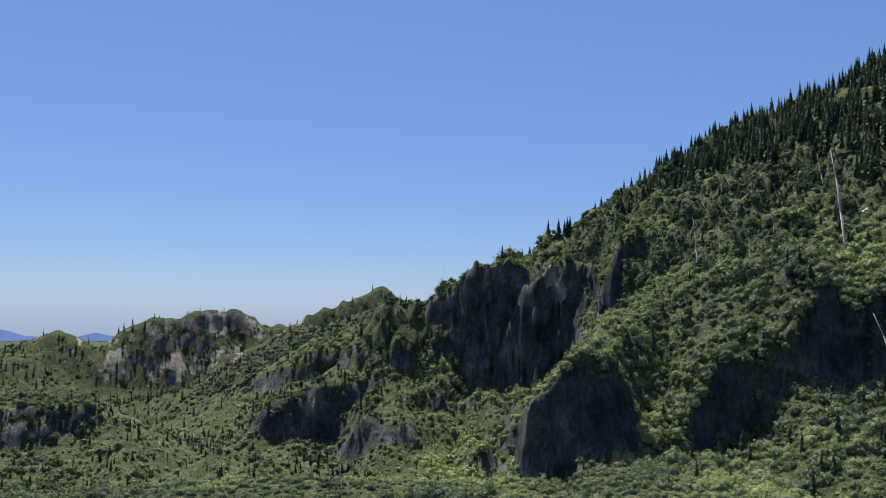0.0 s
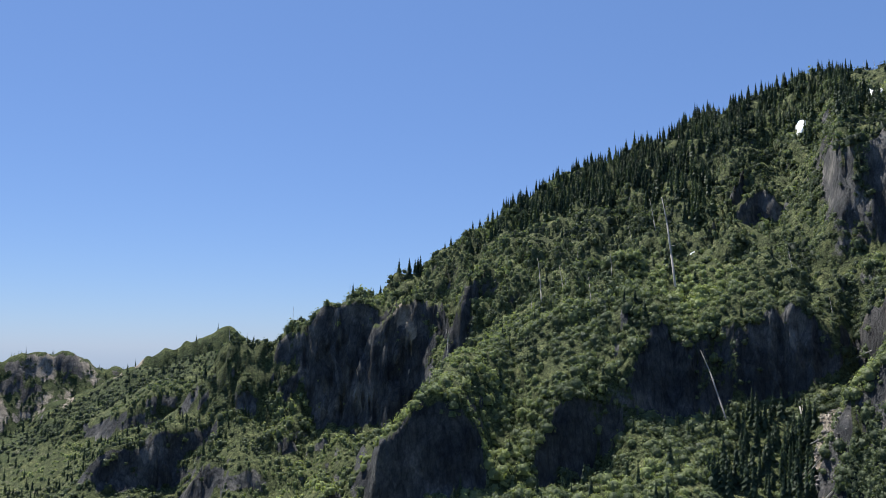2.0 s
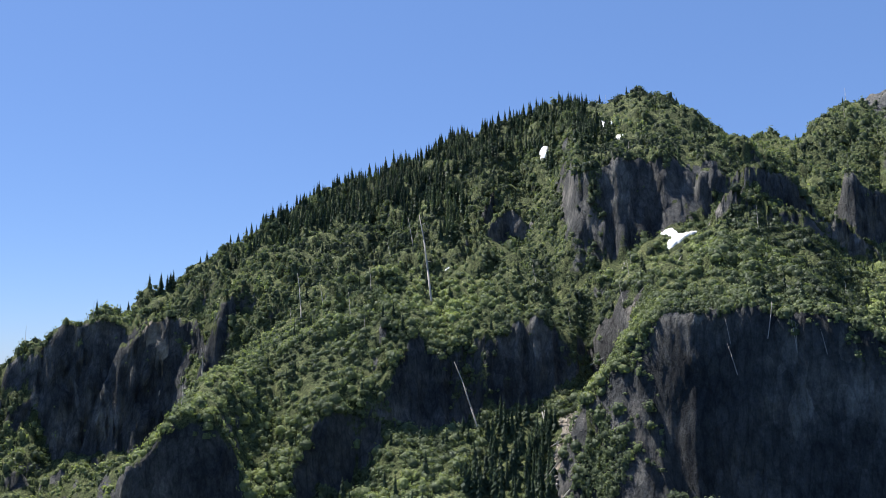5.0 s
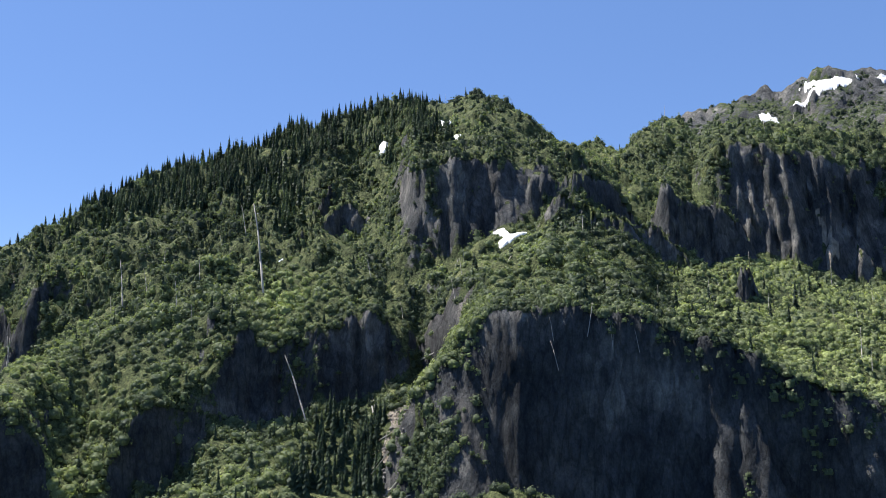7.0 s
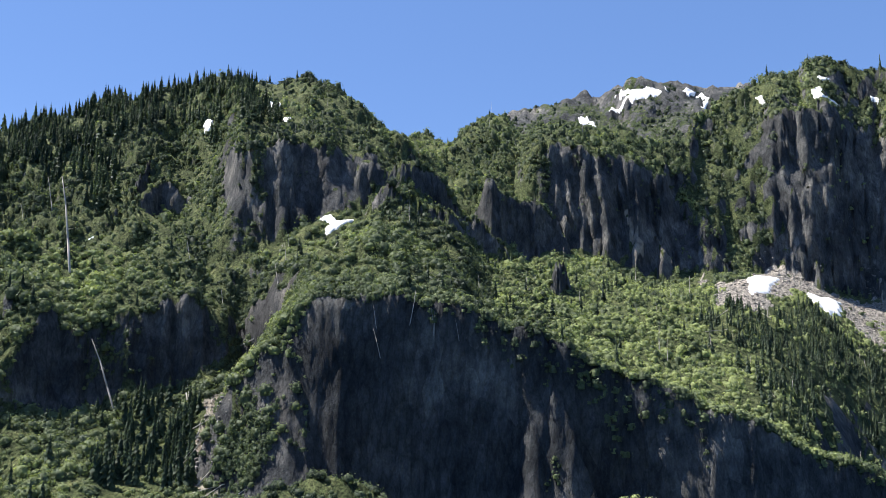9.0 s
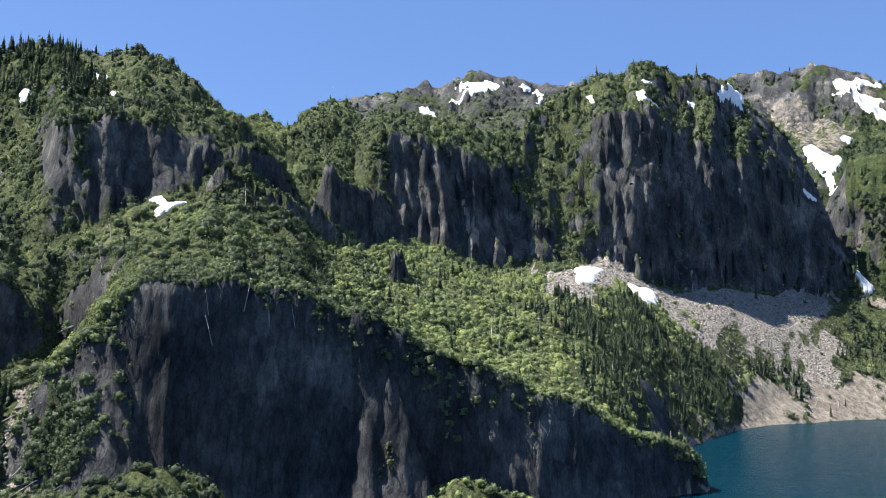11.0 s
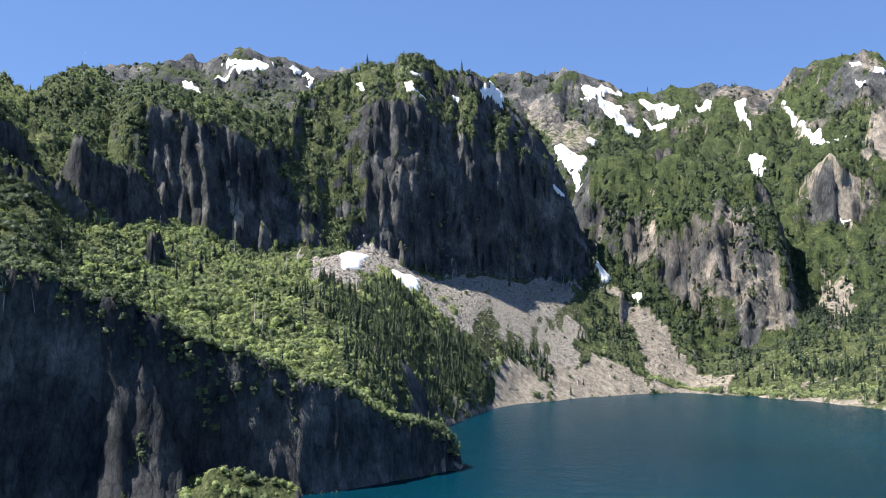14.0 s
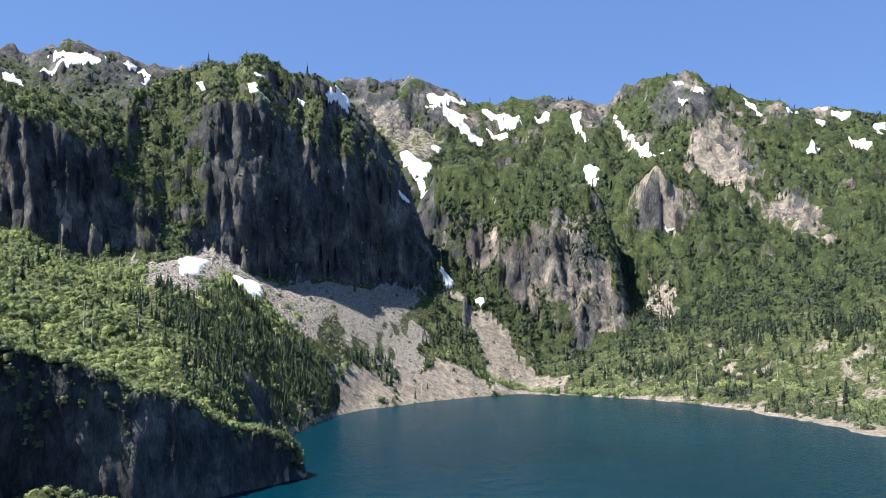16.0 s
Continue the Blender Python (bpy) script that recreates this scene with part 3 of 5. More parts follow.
    z = z + live * (fbm(x / 38, y / 38, 4, 41) * (1.6 + 2.2 * smooth(330, 420, r)) + np.abs(fbm(x / 11, y / 11, 2, 51)) * 1.0 - 0.6) * (0.8 + r / 2500)
    z = z + smooth(900, 1100, r) * live * (0.4 + 0.6 * smooth(30, 50, az)) * (np.abs(fbm(x / 24, y / 24, 4, 161)) * 7 - 3)
    return z


def craggy(x, y, z, steep):
    """Rock faces broken into blocks and columns: plan points moved in and out on the steep ground."""
    r = np.hypot(x, y)
    arc = np.arctan2(x, y) * r
    size = 3.4 * (0.55 + r / 850)
    a = np.floor(arc / size + 0.7 * vnoise(z / 14, arc / 60, 191)).astype(np.int64)
    b = np.floor(z / (size * 2.6) + 3 * lattice(a, a * 0, 192)).astype(np.int64)
    size = size * (1 + 0.5 * smooth(480, 560, r))
    push = lattice(a, b, 193) * 0.42 * size + lattice(a, a * 0 + 5, 194) * 0.3 * size + fbm(arc / 2.6, z / 4.5, 3, 195) * 0.8
    k = 1 + push * smooth(1.05, 1.7, steep) * (0.35 + 0.65 * smooth(310, 420, r)) / r
    return x * k, y * k
# -- end of terrain



ZONES = {}  # stretches of ground in the plan, in metres
ZONES["talus"] = ((535, 229), (516, 211), (541, 199), (585, 206), (602, 188), (606, 169), (631, 154), (657, 154), (672, 139), (688, 125), (715, 106), (761, 82), (787, 53), (733, 56), (711, 45), (668, 54), (634, 68), (615, 91), (579, 101), (577, 117), (574, 138), (596, 162), (547, 179), (446, 164), (454, 186))
ZONES["fan"] = ((565, 102), (606, 90), (656, 62), (694, 28), (692, 0), (675, -4), (599, 64), (541, 94), (446, 102), (427, 103), (502, 101), (557, 97))
ZONES["chute"] = ((802, 40), (805, 16), (799, -6), (785, -24), (740, -34), (717, -71), (688, -68), (677, -4), (717, -2), (773, 13), (791, 37))
ZONES["strip_a"] = ((610, 107), (638, 90), (649, 70), (624, 65), (616, 79), (591, 103))
ZONES["strip_b"] = ((752, 59), (765, 36), (732, 5), (702, -4), (690, 9), (704, 28), (685, 50), (733, 56))
ZONES["forest_c"] = ((415, 176), (479, 166), (556, 160), (537, 132), (576, 103), (562, 97), (454, 106), (355, 107), (318, 112), (354, 136), (375, 164))
ZONES["flats"] = ((771, -71), (740, -156), (679, -240), (699, -293), (700, -324), (457, -208), (509, -211), (567, -181), (681, -63))
ZONES["tan_a"] = ((1117, -268), (1180, -316), (1260, -368), (1158, -325), (1037, -337), (1010, -298), (1086, -271))
ZONES["tan_b"] = ((1027, -327), (996, -359), (953, -379), (910, -355), (985, -315))
ZONES["tan_c"] = ((1066, -195), (964, -199), (958, -225), (937, -213), (966, -182))
ZONES["tan_d"] = ((1286, 209), (1244, 142), (1207, 55), (1104, 88), (1153, 124))
ZONES["tan_e"] = ((831, -78), (810, -109), (786, -120), (795, -85), (813, -68))
ZONES["tan_j"] = ((832, -26), (845, -58), (831, -101), (816, -126), (785, -121), (795, -85), (810, -54))
ZONES["tan_f"] = ((819, -179), (853, -193), (899, -174), (809, -145))
ZONES["tan_g"] = ((503, 269), (507, 266), (502, 257), (491, 255), (500, 265))
ZONES["tan_h"] = ((60, 585), (79, 581), (86, 566), (82, 561), (58, 587))
ZONES["tan_i"] = ((237, 164), (241, 160), (243, 154), (247, 148), (240, 152), (236, 162))
ZONES["grass_a"] = ((534, 230), (501, 185), (521, 157), (440, 152), (462, 188))
ZONES["forest_h"] = ((167, 612), (256, 647), (319, 613), (397, 562), (396, 524), (363, 456), (298, 396), (323, 493), (316, 528), (283, 528), (252, 480), (236, 473), (240, 543), (207, 571), (163, 598), (120, 594))
ZONES["forest_g"] = ((193, 322), (188, 304), (180, 277), (170, 255), (143, 274), (162, 302), (179, 314))
ZONES["meadow"] = ((-383, 912), (-245, 815), (-159, 701), (-127, 548), (-158, 522), (-219, 551))
ZONES["light_g"] = ((28, 266), (33, 328), (49, 334), (63, 559), (19, 573), (-28, 524), (-29, 260), (-30, 253))
ZONES["light_c"] = ((239, 163), (308, 193), (330, 189), (455, 237), (502, 245), (423, 186), (370, 142), (318, 110), (418, 106), (287, 99), (301, 127), (303, 152), (251, 148), (241, 160))
ZONES["gully"] = ((192, 304), (193, 291), (209, 298), (183, 253), (179, 254), (176, 248), (176, 233), (175, 229), (170, 255), (183, 283))
ZONES["spine"] = ((225, 279), (204, 239), (193, 240), (187, 246), (182, 256), (206, 297), (230, 309), (229, 296))
ZONES["crest_g"] = ((399, 547), (425, 497), (419, 458), (360, 410), (339, 409), (359, 457))
ZONES["crest_h"] = ((391, 378), (506, 433), (465, 372), (457, 346), (454, 309), (421, 299), (428, 343), (360, 321))
ZONES["alcove"] = ((269, 355), (282, 326), (286, 299), (250, 263), (254, 298), (249, 317))
SNOW = []  # outlines of the snow patches in the plan
SNOW.append(((933.0, 505.2), (930.9, 487.9), (948.5, 471.1), (958.8, 452.0), (953.9, 446.0), (936.1, 457.8), (917.8, 471.9), (912.8, 485.7), (901.3, 492.3), (892.9, 499.3), (902.5, 498.4), (916.3, 487.7), (924.7, 480.4), (925.4, 496.1)))
SNOW.append(((849.1, 513.0), (865.7, 518.3), (882.5, 519.4), (880.0, 513.8), (882.2, 505.9), (808.5, 476.3), (803.4, 484.9)))
SNOW.append(((959.5, 431.3), (973.9, 425.9), (986.5, 422.0), (961.2, 420.1)))
SNOW.append(((974.2, 420.2), (972.4, 406.7), (931.4, 393.3), (962.3, 399.6), (973.5, 398.8), (979.1, 413.9)))
SNOW.append(((672.8, 239.1), (672.7, 233.3), (657.7, 224.8), (659.8, 227.8), (668.0, 234.5)))
SNOW.append(((672.0, 196.0), (673.5, 190.8), (674.3, 184.3), (689.2, 178.6), (680.6, 180.1), (658.1, 182.6), (662.9, 191.5)))
SNOW.append(((691.0, 194.9), (711.7, 187.7), (706.6, 187.3), (688.8, 191.8)))
SNOW.append(((731.1, 180.4), (734.9, 173.1), (733.5, 174.8)))
SNOW.append(((730.4, 165.7), (735.9, 159.8), (732.7, 160.1), (728.7, 164.3)))
SNOW.append(((751.1, 150.5), (772.1, 141.9), (832.4, 134.4), (832.7, 132.1), (798.7, 128.9), (780.2, 130.2), (769.9, 137.1), (759.3, 144.7)))
SNOW.append(((1290.0, 88.6), (1300.7, 59.0), (1324.7, 27.5), (1306.6, 30.7), (1300.0, 50.1), (1255.1, 69.9), (1281.7, 58.2), (1279.5, 36.3), (1266.9, 18.7), (1238.0, 0.7), (1222.0, 5.8), (1214.8, 22.2), (1235.4, 37.7), (1242.7, 56.5), (1243.6, 77.8), (1258.8, 90.0), (1245.1, 69.4), (1274.9, 88.5)))
SNOW.append(((1310.0, 3.9), (1305.8, -25.4), (1281.7, -57.1), (1264.8, -54.5), (1255.5, -37.0), (1286.8, -20.6), (1296.0, 1.3)))
SNOW.append(((1272.0, -2.9), (1247.6, -32.5), (1230.4, -37.8), (1246.8, -19.6), (1261.0, -7.9)))
SNOW.append(((1298.6, -78.2), (1294.0, -101.6), (1258.1, -98.6), (1288.4, -81.8)))
SNOW.append(((1276.1, -133.0), (1293.1, -152.3), (1244.9, -142.1), (1200.3, -152.8), (1218.2, -146.8), (1240.9, -133.1)))
SNOW.append(((1287.9, -197.6), (1268.0, -202.0), (1239.7, -207.9), (1205.5, -217.9), (1150.8, -227.0), (1129.1, -252.8), (1144.2, -244.6), (1137.9, -220.4), (1153.0, -210.4), (1214.1, -209.0), (1244.0, -200.4)))
SNOW.append(((1135.1, -133.8), (1124.8, -152.2), (1107.7, -151.2), (1075.0, -139.2), (1100.7, -135.3)))
SNOW.append(((1108.0, 115.1), (1127.1, 93.9), (1128.8, 70.9), (1094.7, 71.0), (1050.2, 76.8), (980.9, 65.1), (981.1, 61.8), (980.5, 70.4), (1035.8, 81.4), (1052.7, 95.0), (1082.9, 105.1)))
SNOW.append(((794.4, 85.3), (807.0, 80.0), (812.7, 73.3), (801.2, 77.8)))
SNOW.append(((534.2, 198.9), (556.3, 199.5), (575.7, 192.4), (545.0, 186.6), (513.3, 180.2), (508.7, 184.0), (497.4, 183.3)))
SNOW.append(((567.0, 173.5), (588.5, 167.9), (603.8, 161.3), (572.5, 154.4), (558.3, 157.2), (555.3, 164.1)))
SNOW.append(((803.7, 44.8), (829.3, 32.9), (805.4, 29.8), (796.1, 37.0), (800.9, 42.6)))
SNOW.append(((819.9, 11.7), (809.0, 2.3), (802.0, 0.7), (809.0, 7.8)))
SNOW.append(((1272.9, -287.8), (1250.7, -299.4), (1242.9, -297.3), (1263.2, -289.6)))
SNOW.append(((1259.4, -388.7), (1240.4, -398.9), (1195.0, -399.6), (1213.5, -397.7), (1240.9, -390.8)))
SNOW.append(((1210.8, -433.3), (1216.4, -452.9), (1236.5, -464.9), (1198.4, -432.3)))
SNOW.append(((1241.6, -493.2), (1227.7, -511.5), (1206.8, -524.8), (1200.9, -515.7), (1227.8, -503.4)))
SNOW.append(((1162.8, -498.2), (1124.4, -503.5), (1103.3, -506.5), (1108.6, -492.3), (1146.9, -494.7)))
SNOW.append(((1122.8, -429.2), (1139.2, -450.3), (1108.3, -430.5), (1115.9, -424.8)))
SNOW.append(((1201.8, -468.8), (1202.4, -486.2), (1193.8, -481.0), (1196.8, -470.5)))
SNOW.append(((1176.3, -539.1), (1188.5, -562.7), (1158.1, -547.4), (1155.5, -536.6)))
SNOW.append(((1221.1, -306.7), (1228.4, -326.4), (1210.1, -317.4)))
SNOW.append(((1235.1, -286.8), (1202.9, -292.9), (1203.2, -287.2)))
SNOW.append(((947.1, -200.3), (941.5, -211.5), (941.5, -207.0)))
SNOW.append(((1175.9, 69.8), (1185.5, 60.6), (1168.3, 62.9), (1164.6, 75.5)))
SNOW.append(((295.9, 337.7), (294.0, 322.0), (300.0, 316.3), (289.6, 315.1), (284.6, 317.0)))
SNOW.append(((327.1, 497.0), (332.2, 488.8), (326.8, 486.4), (323.7, 486.1), (324.0, 490.7)))
SNOW.append(((225.0, 453.2), (230.1, 450.7), (228.8, 448.0), (225.3, 450.8)))
SNOW.append(((383.3, 502.5), (387.0, 494.6), (379.8, 478.6), (377.2, 479.4), (383.5, 498.6)))
SNOW.append(((362.4, 455.4), (347.3, 427.8), (341.6, 422.1), (341.2, 426.3)))
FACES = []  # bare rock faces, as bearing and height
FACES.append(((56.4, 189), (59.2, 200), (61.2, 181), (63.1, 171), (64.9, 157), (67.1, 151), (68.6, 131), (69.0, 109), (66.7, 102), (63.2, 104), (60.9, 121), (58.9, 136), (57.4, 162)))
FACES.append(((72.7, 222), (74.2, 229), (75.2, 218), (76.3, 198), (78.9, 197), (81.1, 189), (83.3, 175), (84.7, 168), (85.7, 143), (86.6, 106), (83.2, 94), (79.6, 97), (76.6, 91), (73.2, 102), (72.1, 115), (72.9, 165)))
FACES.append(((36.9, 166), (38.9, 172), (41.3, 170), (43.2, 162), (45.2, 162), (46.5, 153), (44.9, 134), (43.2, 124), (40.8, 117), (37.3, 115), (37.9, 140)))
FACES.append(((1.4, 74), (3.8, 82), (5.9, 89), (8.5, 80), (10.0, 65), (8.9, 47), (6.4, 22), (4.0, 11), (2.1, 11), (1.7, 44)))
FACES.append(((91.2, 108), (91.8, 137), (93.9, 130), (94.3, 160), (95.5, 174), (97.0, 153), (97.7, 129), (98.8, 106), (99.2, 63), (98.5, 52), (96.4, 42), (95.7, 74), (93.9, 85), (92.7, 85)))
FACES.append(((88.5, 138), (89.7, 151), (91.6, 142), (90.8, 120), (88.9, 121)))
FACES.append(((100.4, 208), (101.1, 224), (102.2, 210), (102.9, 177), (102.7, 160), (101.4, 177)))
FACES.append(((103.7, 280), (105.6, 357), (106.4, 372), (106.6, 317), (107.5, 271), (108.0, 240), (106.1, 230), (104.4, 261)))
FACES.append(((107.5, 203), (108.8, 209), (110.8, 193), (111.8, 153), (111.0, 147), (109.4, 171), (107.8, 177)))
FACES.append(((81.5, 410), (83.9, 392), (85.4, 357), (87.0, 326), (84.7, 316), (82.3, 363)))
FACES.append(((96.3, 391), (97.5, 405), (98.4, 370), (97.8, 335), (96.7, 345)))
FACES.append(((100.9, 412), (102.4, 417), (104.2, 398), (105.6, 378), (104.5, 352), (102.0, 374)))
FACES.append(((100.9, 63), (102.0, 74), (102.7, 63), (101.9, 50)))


def in_outline(p, x, y):
    """True where points lie within a closed outline."""
    hit = np.zeros(np.shape(x), bool)
    for (x0, y0), (x1, y1) in zip(p, p[1:] + p[:1]):
        if y0 != y1:
            hit ^= ((y0 > y) != (y1 > y)) & (x < (x1 - x0) * (y - y0) / (y1 - y0) + x0)
    return hit


def inside(name, x, y, ragged=6.0):
    """True where plan points lie in a named stretch, with a ragged edge."""
    return in_outline(ZONES[name], x + ragged * fbm(x / 16, y / 16, 3, 61), y + ragged * fbm(x / 16, y / 16, 3, 71))


def on_snow(x, y):
    hit = np.zeros(np.shape(x), bool)
    for p in SNOW:
        hit |= in_outline(p, x, y)
    return hit


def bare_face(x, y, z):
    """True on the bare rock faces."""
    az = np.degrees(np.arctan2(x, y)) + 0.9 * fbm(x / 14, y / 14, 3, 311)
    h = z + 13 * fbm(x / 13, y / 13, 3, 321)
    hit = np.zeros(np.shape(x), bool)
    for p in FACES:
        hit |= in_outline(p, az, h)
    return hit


def clothed(x, y, z, az, r, steep):
    """Slopes that are green as far as they are not sheer."""
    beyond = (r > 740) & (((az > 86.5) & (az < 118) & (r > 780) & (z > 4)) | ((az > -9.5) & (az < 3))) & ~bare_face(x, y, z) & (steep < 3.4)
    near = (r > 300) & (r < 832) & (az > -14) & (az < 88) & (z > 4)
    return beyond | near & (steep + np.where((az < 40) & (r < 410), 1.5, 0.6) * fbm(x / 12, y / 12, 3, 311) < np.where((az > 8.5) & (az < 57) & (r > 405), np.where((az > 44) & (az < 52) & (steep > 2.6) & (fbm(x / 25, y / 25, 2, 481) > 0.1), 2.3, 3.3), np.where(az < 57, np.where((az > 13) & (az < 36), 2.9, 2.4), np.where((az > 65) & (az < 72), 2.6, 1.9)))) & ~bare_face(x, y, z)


def steepness(x, y, d=1.5):
    gx = (height(x + d, y) - height(x - d, y)) / (2 * d)
    gy = (height(x, y + d) - height(x, y - d)) / (2 * d)
    return np.hypot(gx, gy)


def mesh_of(name, verts, sizes, corners, material, attributes=(), smooth_faces=False):
    """A mesh from arrays: corners of all faces end to end, and how many each face has."""
    me = bpy.data.meshes.new(name)
    me.vertices.add(len(verts))
    me.vertices.foreach_set("co", np.ascontiguousarray(verts, np.float32).ravel())
    me.loops.add(len(corners))
    me.loops.foreach_set("vertex_index", np.ascontiguousarray(corners, np.int32))
    me.polygons.add(len(sizes))
    me.polygons.foreach_set("loop_start", np.concatenate([[0], np.cumsum(sizes)[:-1]]).astype(np.int32))
    if smooth_faces:
        me.polygons.foreach_set("use_smooth", np.ones(len(sizes), bool))
    for key, kind, values in attributes:
        a = me.attributes.new(key, kind, "POINT")
        a.data.foreach_set("color" if kind == "FLOAT_COLOR" else "value", np.ascontiguousarray(values, np.float32).ravel())
    me.update(calc_edges=True)
    me.materials.append(material)
    return me


def build_ground():
    cols = np.concatenate([np.linspace(-60, -31, 40)[:-1], np.linspace(-31, 118, 940), np.linspace(118, 300, 120)[1:]])
    rows = 306
    a = np.radians(cols)[:, None]
    fine = np.concatenate([np.arange(0.2, 280, 6.0), np.arange(280, 900, 1.6), np.arange(900, 1420, 3.2), np.geomspace(1420, 4900, 60)])
    R = np.broadcast_to(fine, (len(cols), len(fine)))
    Z = height(R * np.sin(a), R * np.cos(a))
    step = np.hypot(np.diff(Z, axis=1), 0.55 * np.diff(R, axis=1)) / (R[:, 1:] + 150) + 1e-4 * np.diff(R, axis=1) / R[:, 1:]
    k = np.exp(-0.5 * (np.arange(-12, 13) / 5.0) ** 2)
    k /= k.sum()
    pad = np.pad(step, ((12, 12), (0, 0)), mode="edge")
    step = sum(w * pad[i:i + len(cols)] for i, w in enumerate(k))
    s = np.concatenate([np.zeros((len(cols), 1)), np.cumsum(step, axis=1)], axis=1)
    s /= s[:, -1:]
    u = np.linspace(0, 1, rows)
    r = np.stack([np.interp(u, s[i], fine) for i in range(len(cols))])
    x, y = r * np.sin(a), r * np.cos(a)
    z = height(x, y)
    steep = steepness(x, y, 2.0)
    az = np.broadcast_to(cols[:, None], r.shape)
    veg = np.clip(smooth(1.6, 1.0, steep), 0, 1)
    veg = np.where(r > 835, smooth(1.75, 1.05, steep), veg)
    green = clothed(x, y, z, az, r, steep)
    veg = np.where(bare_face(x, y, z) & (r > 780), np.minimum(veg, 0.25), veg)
    veg = np.where(green, np.maximum(veg, 0.5 + 0.4 * smooth(2.6, 1.7, steep)), veg)
    scree = inside("talus", x, y) * 1.0
    tan = np.zeros_like(veg)
    for name, amount in (("fan", 0.9), ("chute", 0.7), ("tan_a", 0.56), ("tan_b", 0.5), ("tan_c", 0.8), ("tan_d", 0.5), ("tan_e", 0.48), ("tan_f", 0.6), ("tan_j", 0.34), ("tan_g", 0.75), ("tan_h", 0.7), ("tan_i", 0.6), ("gully", 0.8), ("meadow", 0.34)):
        tan = np.maximum(tan, inside(name, x, y) * amount * (smooth(2.2, 1.4, steep) if name in ("gully", "tan_i") else 1))
    tan = np.maximum(tan, smooth(5, 1.5, z) * smooth(-1, 0.3, z) * (az > 76) * (az < 116) * 0.8)
    tan = np.maximum(tan, inside("flats", x, y) * (0.2 + 0.3 * fbm(x / 30, y / 30, 2, 81) + 0.35 * fbm(x / 8, y / 8, 3, 83)))
    scree = np.maximum(scree, inside("chute", x, y) * 0.45) * smooth(1.25, 0.9, steep)
    high = smooth(280, 420, z) * smooth(900, 1050, r) * (0.35 + 0.8 * fbm(x / 60, y / 60, 3, 91))
    tan = np.maximum(tan, (az < -9) * smooth(980, 1030, r) * smooth(0.5, 0.9, steep) * (0.36 + 0.4 * fbm(x / 22, y / 22, 3, 171)))
    high = high + 0.36 * ((az > 45) & (az < 78) & (r > 880))
    veg = np.clip(veg - np.maximum(high, 0) - scree * 0.6, 0, 1)
    turf_tone = np.where(r > 780, np.where(inside("flats", x, y), 0.55, 0.28), 1.0)  # turf is darker beyond 780 m, less so on the flats
    cover = np.stack([veg, scree, np.clip(tan, 0, 1), turf_tone], axis=-1).reshape(-1, 4)
    cx, cy = craggy(x, y, z, steep)
    verts = np.stack([cx, cy, z], axis=-1).reshape(-1, 3)
    n0, n1 = len(cols), rows
    i, j = np.meshgrid(np.arange(n0 - 1), np.arange(n1 - 1), indexing="ij")
    q = (i * n1 + j).ravel()
    quads = np.stack([q, q + 1, q + n1 + 1, q + n1], axis=1)
    me = mesh_of("ground", verts, np.full(len(quads), 4), quads.ravel(), GROUND, (("cover", "FLOAT_COLOR", cover), ("warm", "FLOAT", (0.9 * smooth(86.5, 88.5, az) * smooth(0, 0.3, fbm(x / 45, y / 45, 3, 471) + 0.35) + 0.5 * smooth(-9, -11, az) * smooth(900, 960, r)).ravel())))
    return tagged(new("ground", me), "rocky mountain land with green slopes, dark cliffs and scree", "mountain", kind="structure")


build_ground()

# the lake
shore = [(0.0, 0.0, 0.0)]
for bearing in np.arange(-66, 295, 2.0):
    reach = 352 if 24 < bearing < 77 else 730 if 77 <= bearing < 290 else 258
    shore.append((reach * math.sin(radians(bearing)), reach * math.cos(radians(bearing)), 0.0))
corners = [k for i in range(1, len(shore) - 1) for k in (0, i + 1, i)]
lake = new("water", mesh_of("water", np.array(shore), np.full(len(corners) // 3, 3), np.array(corners), WATER))
tagged(lake, "deep blue-green mountain lake with a lightly rippled surface", "lake", kind="structure")

# ridges on the horizon, their pale blue haze put in as a glowing colour
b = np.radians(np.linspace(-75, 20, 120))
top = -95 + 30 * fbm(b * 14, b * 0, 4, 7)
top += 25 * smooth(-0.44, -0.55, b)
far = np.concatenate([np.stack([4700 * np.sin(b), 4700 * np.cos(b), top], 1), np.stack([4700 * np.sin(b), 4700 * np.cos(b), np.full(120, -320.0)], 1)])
q = np.arange(119)
faces = np.stack([q, q + 120, q + 121, q + 1], 1)
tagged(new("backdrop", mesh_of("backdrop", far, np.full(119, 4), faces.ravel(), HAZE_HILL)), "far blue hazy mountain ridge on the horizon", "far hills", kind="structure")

# ---- plants
rng = np.random.default_rng(7)


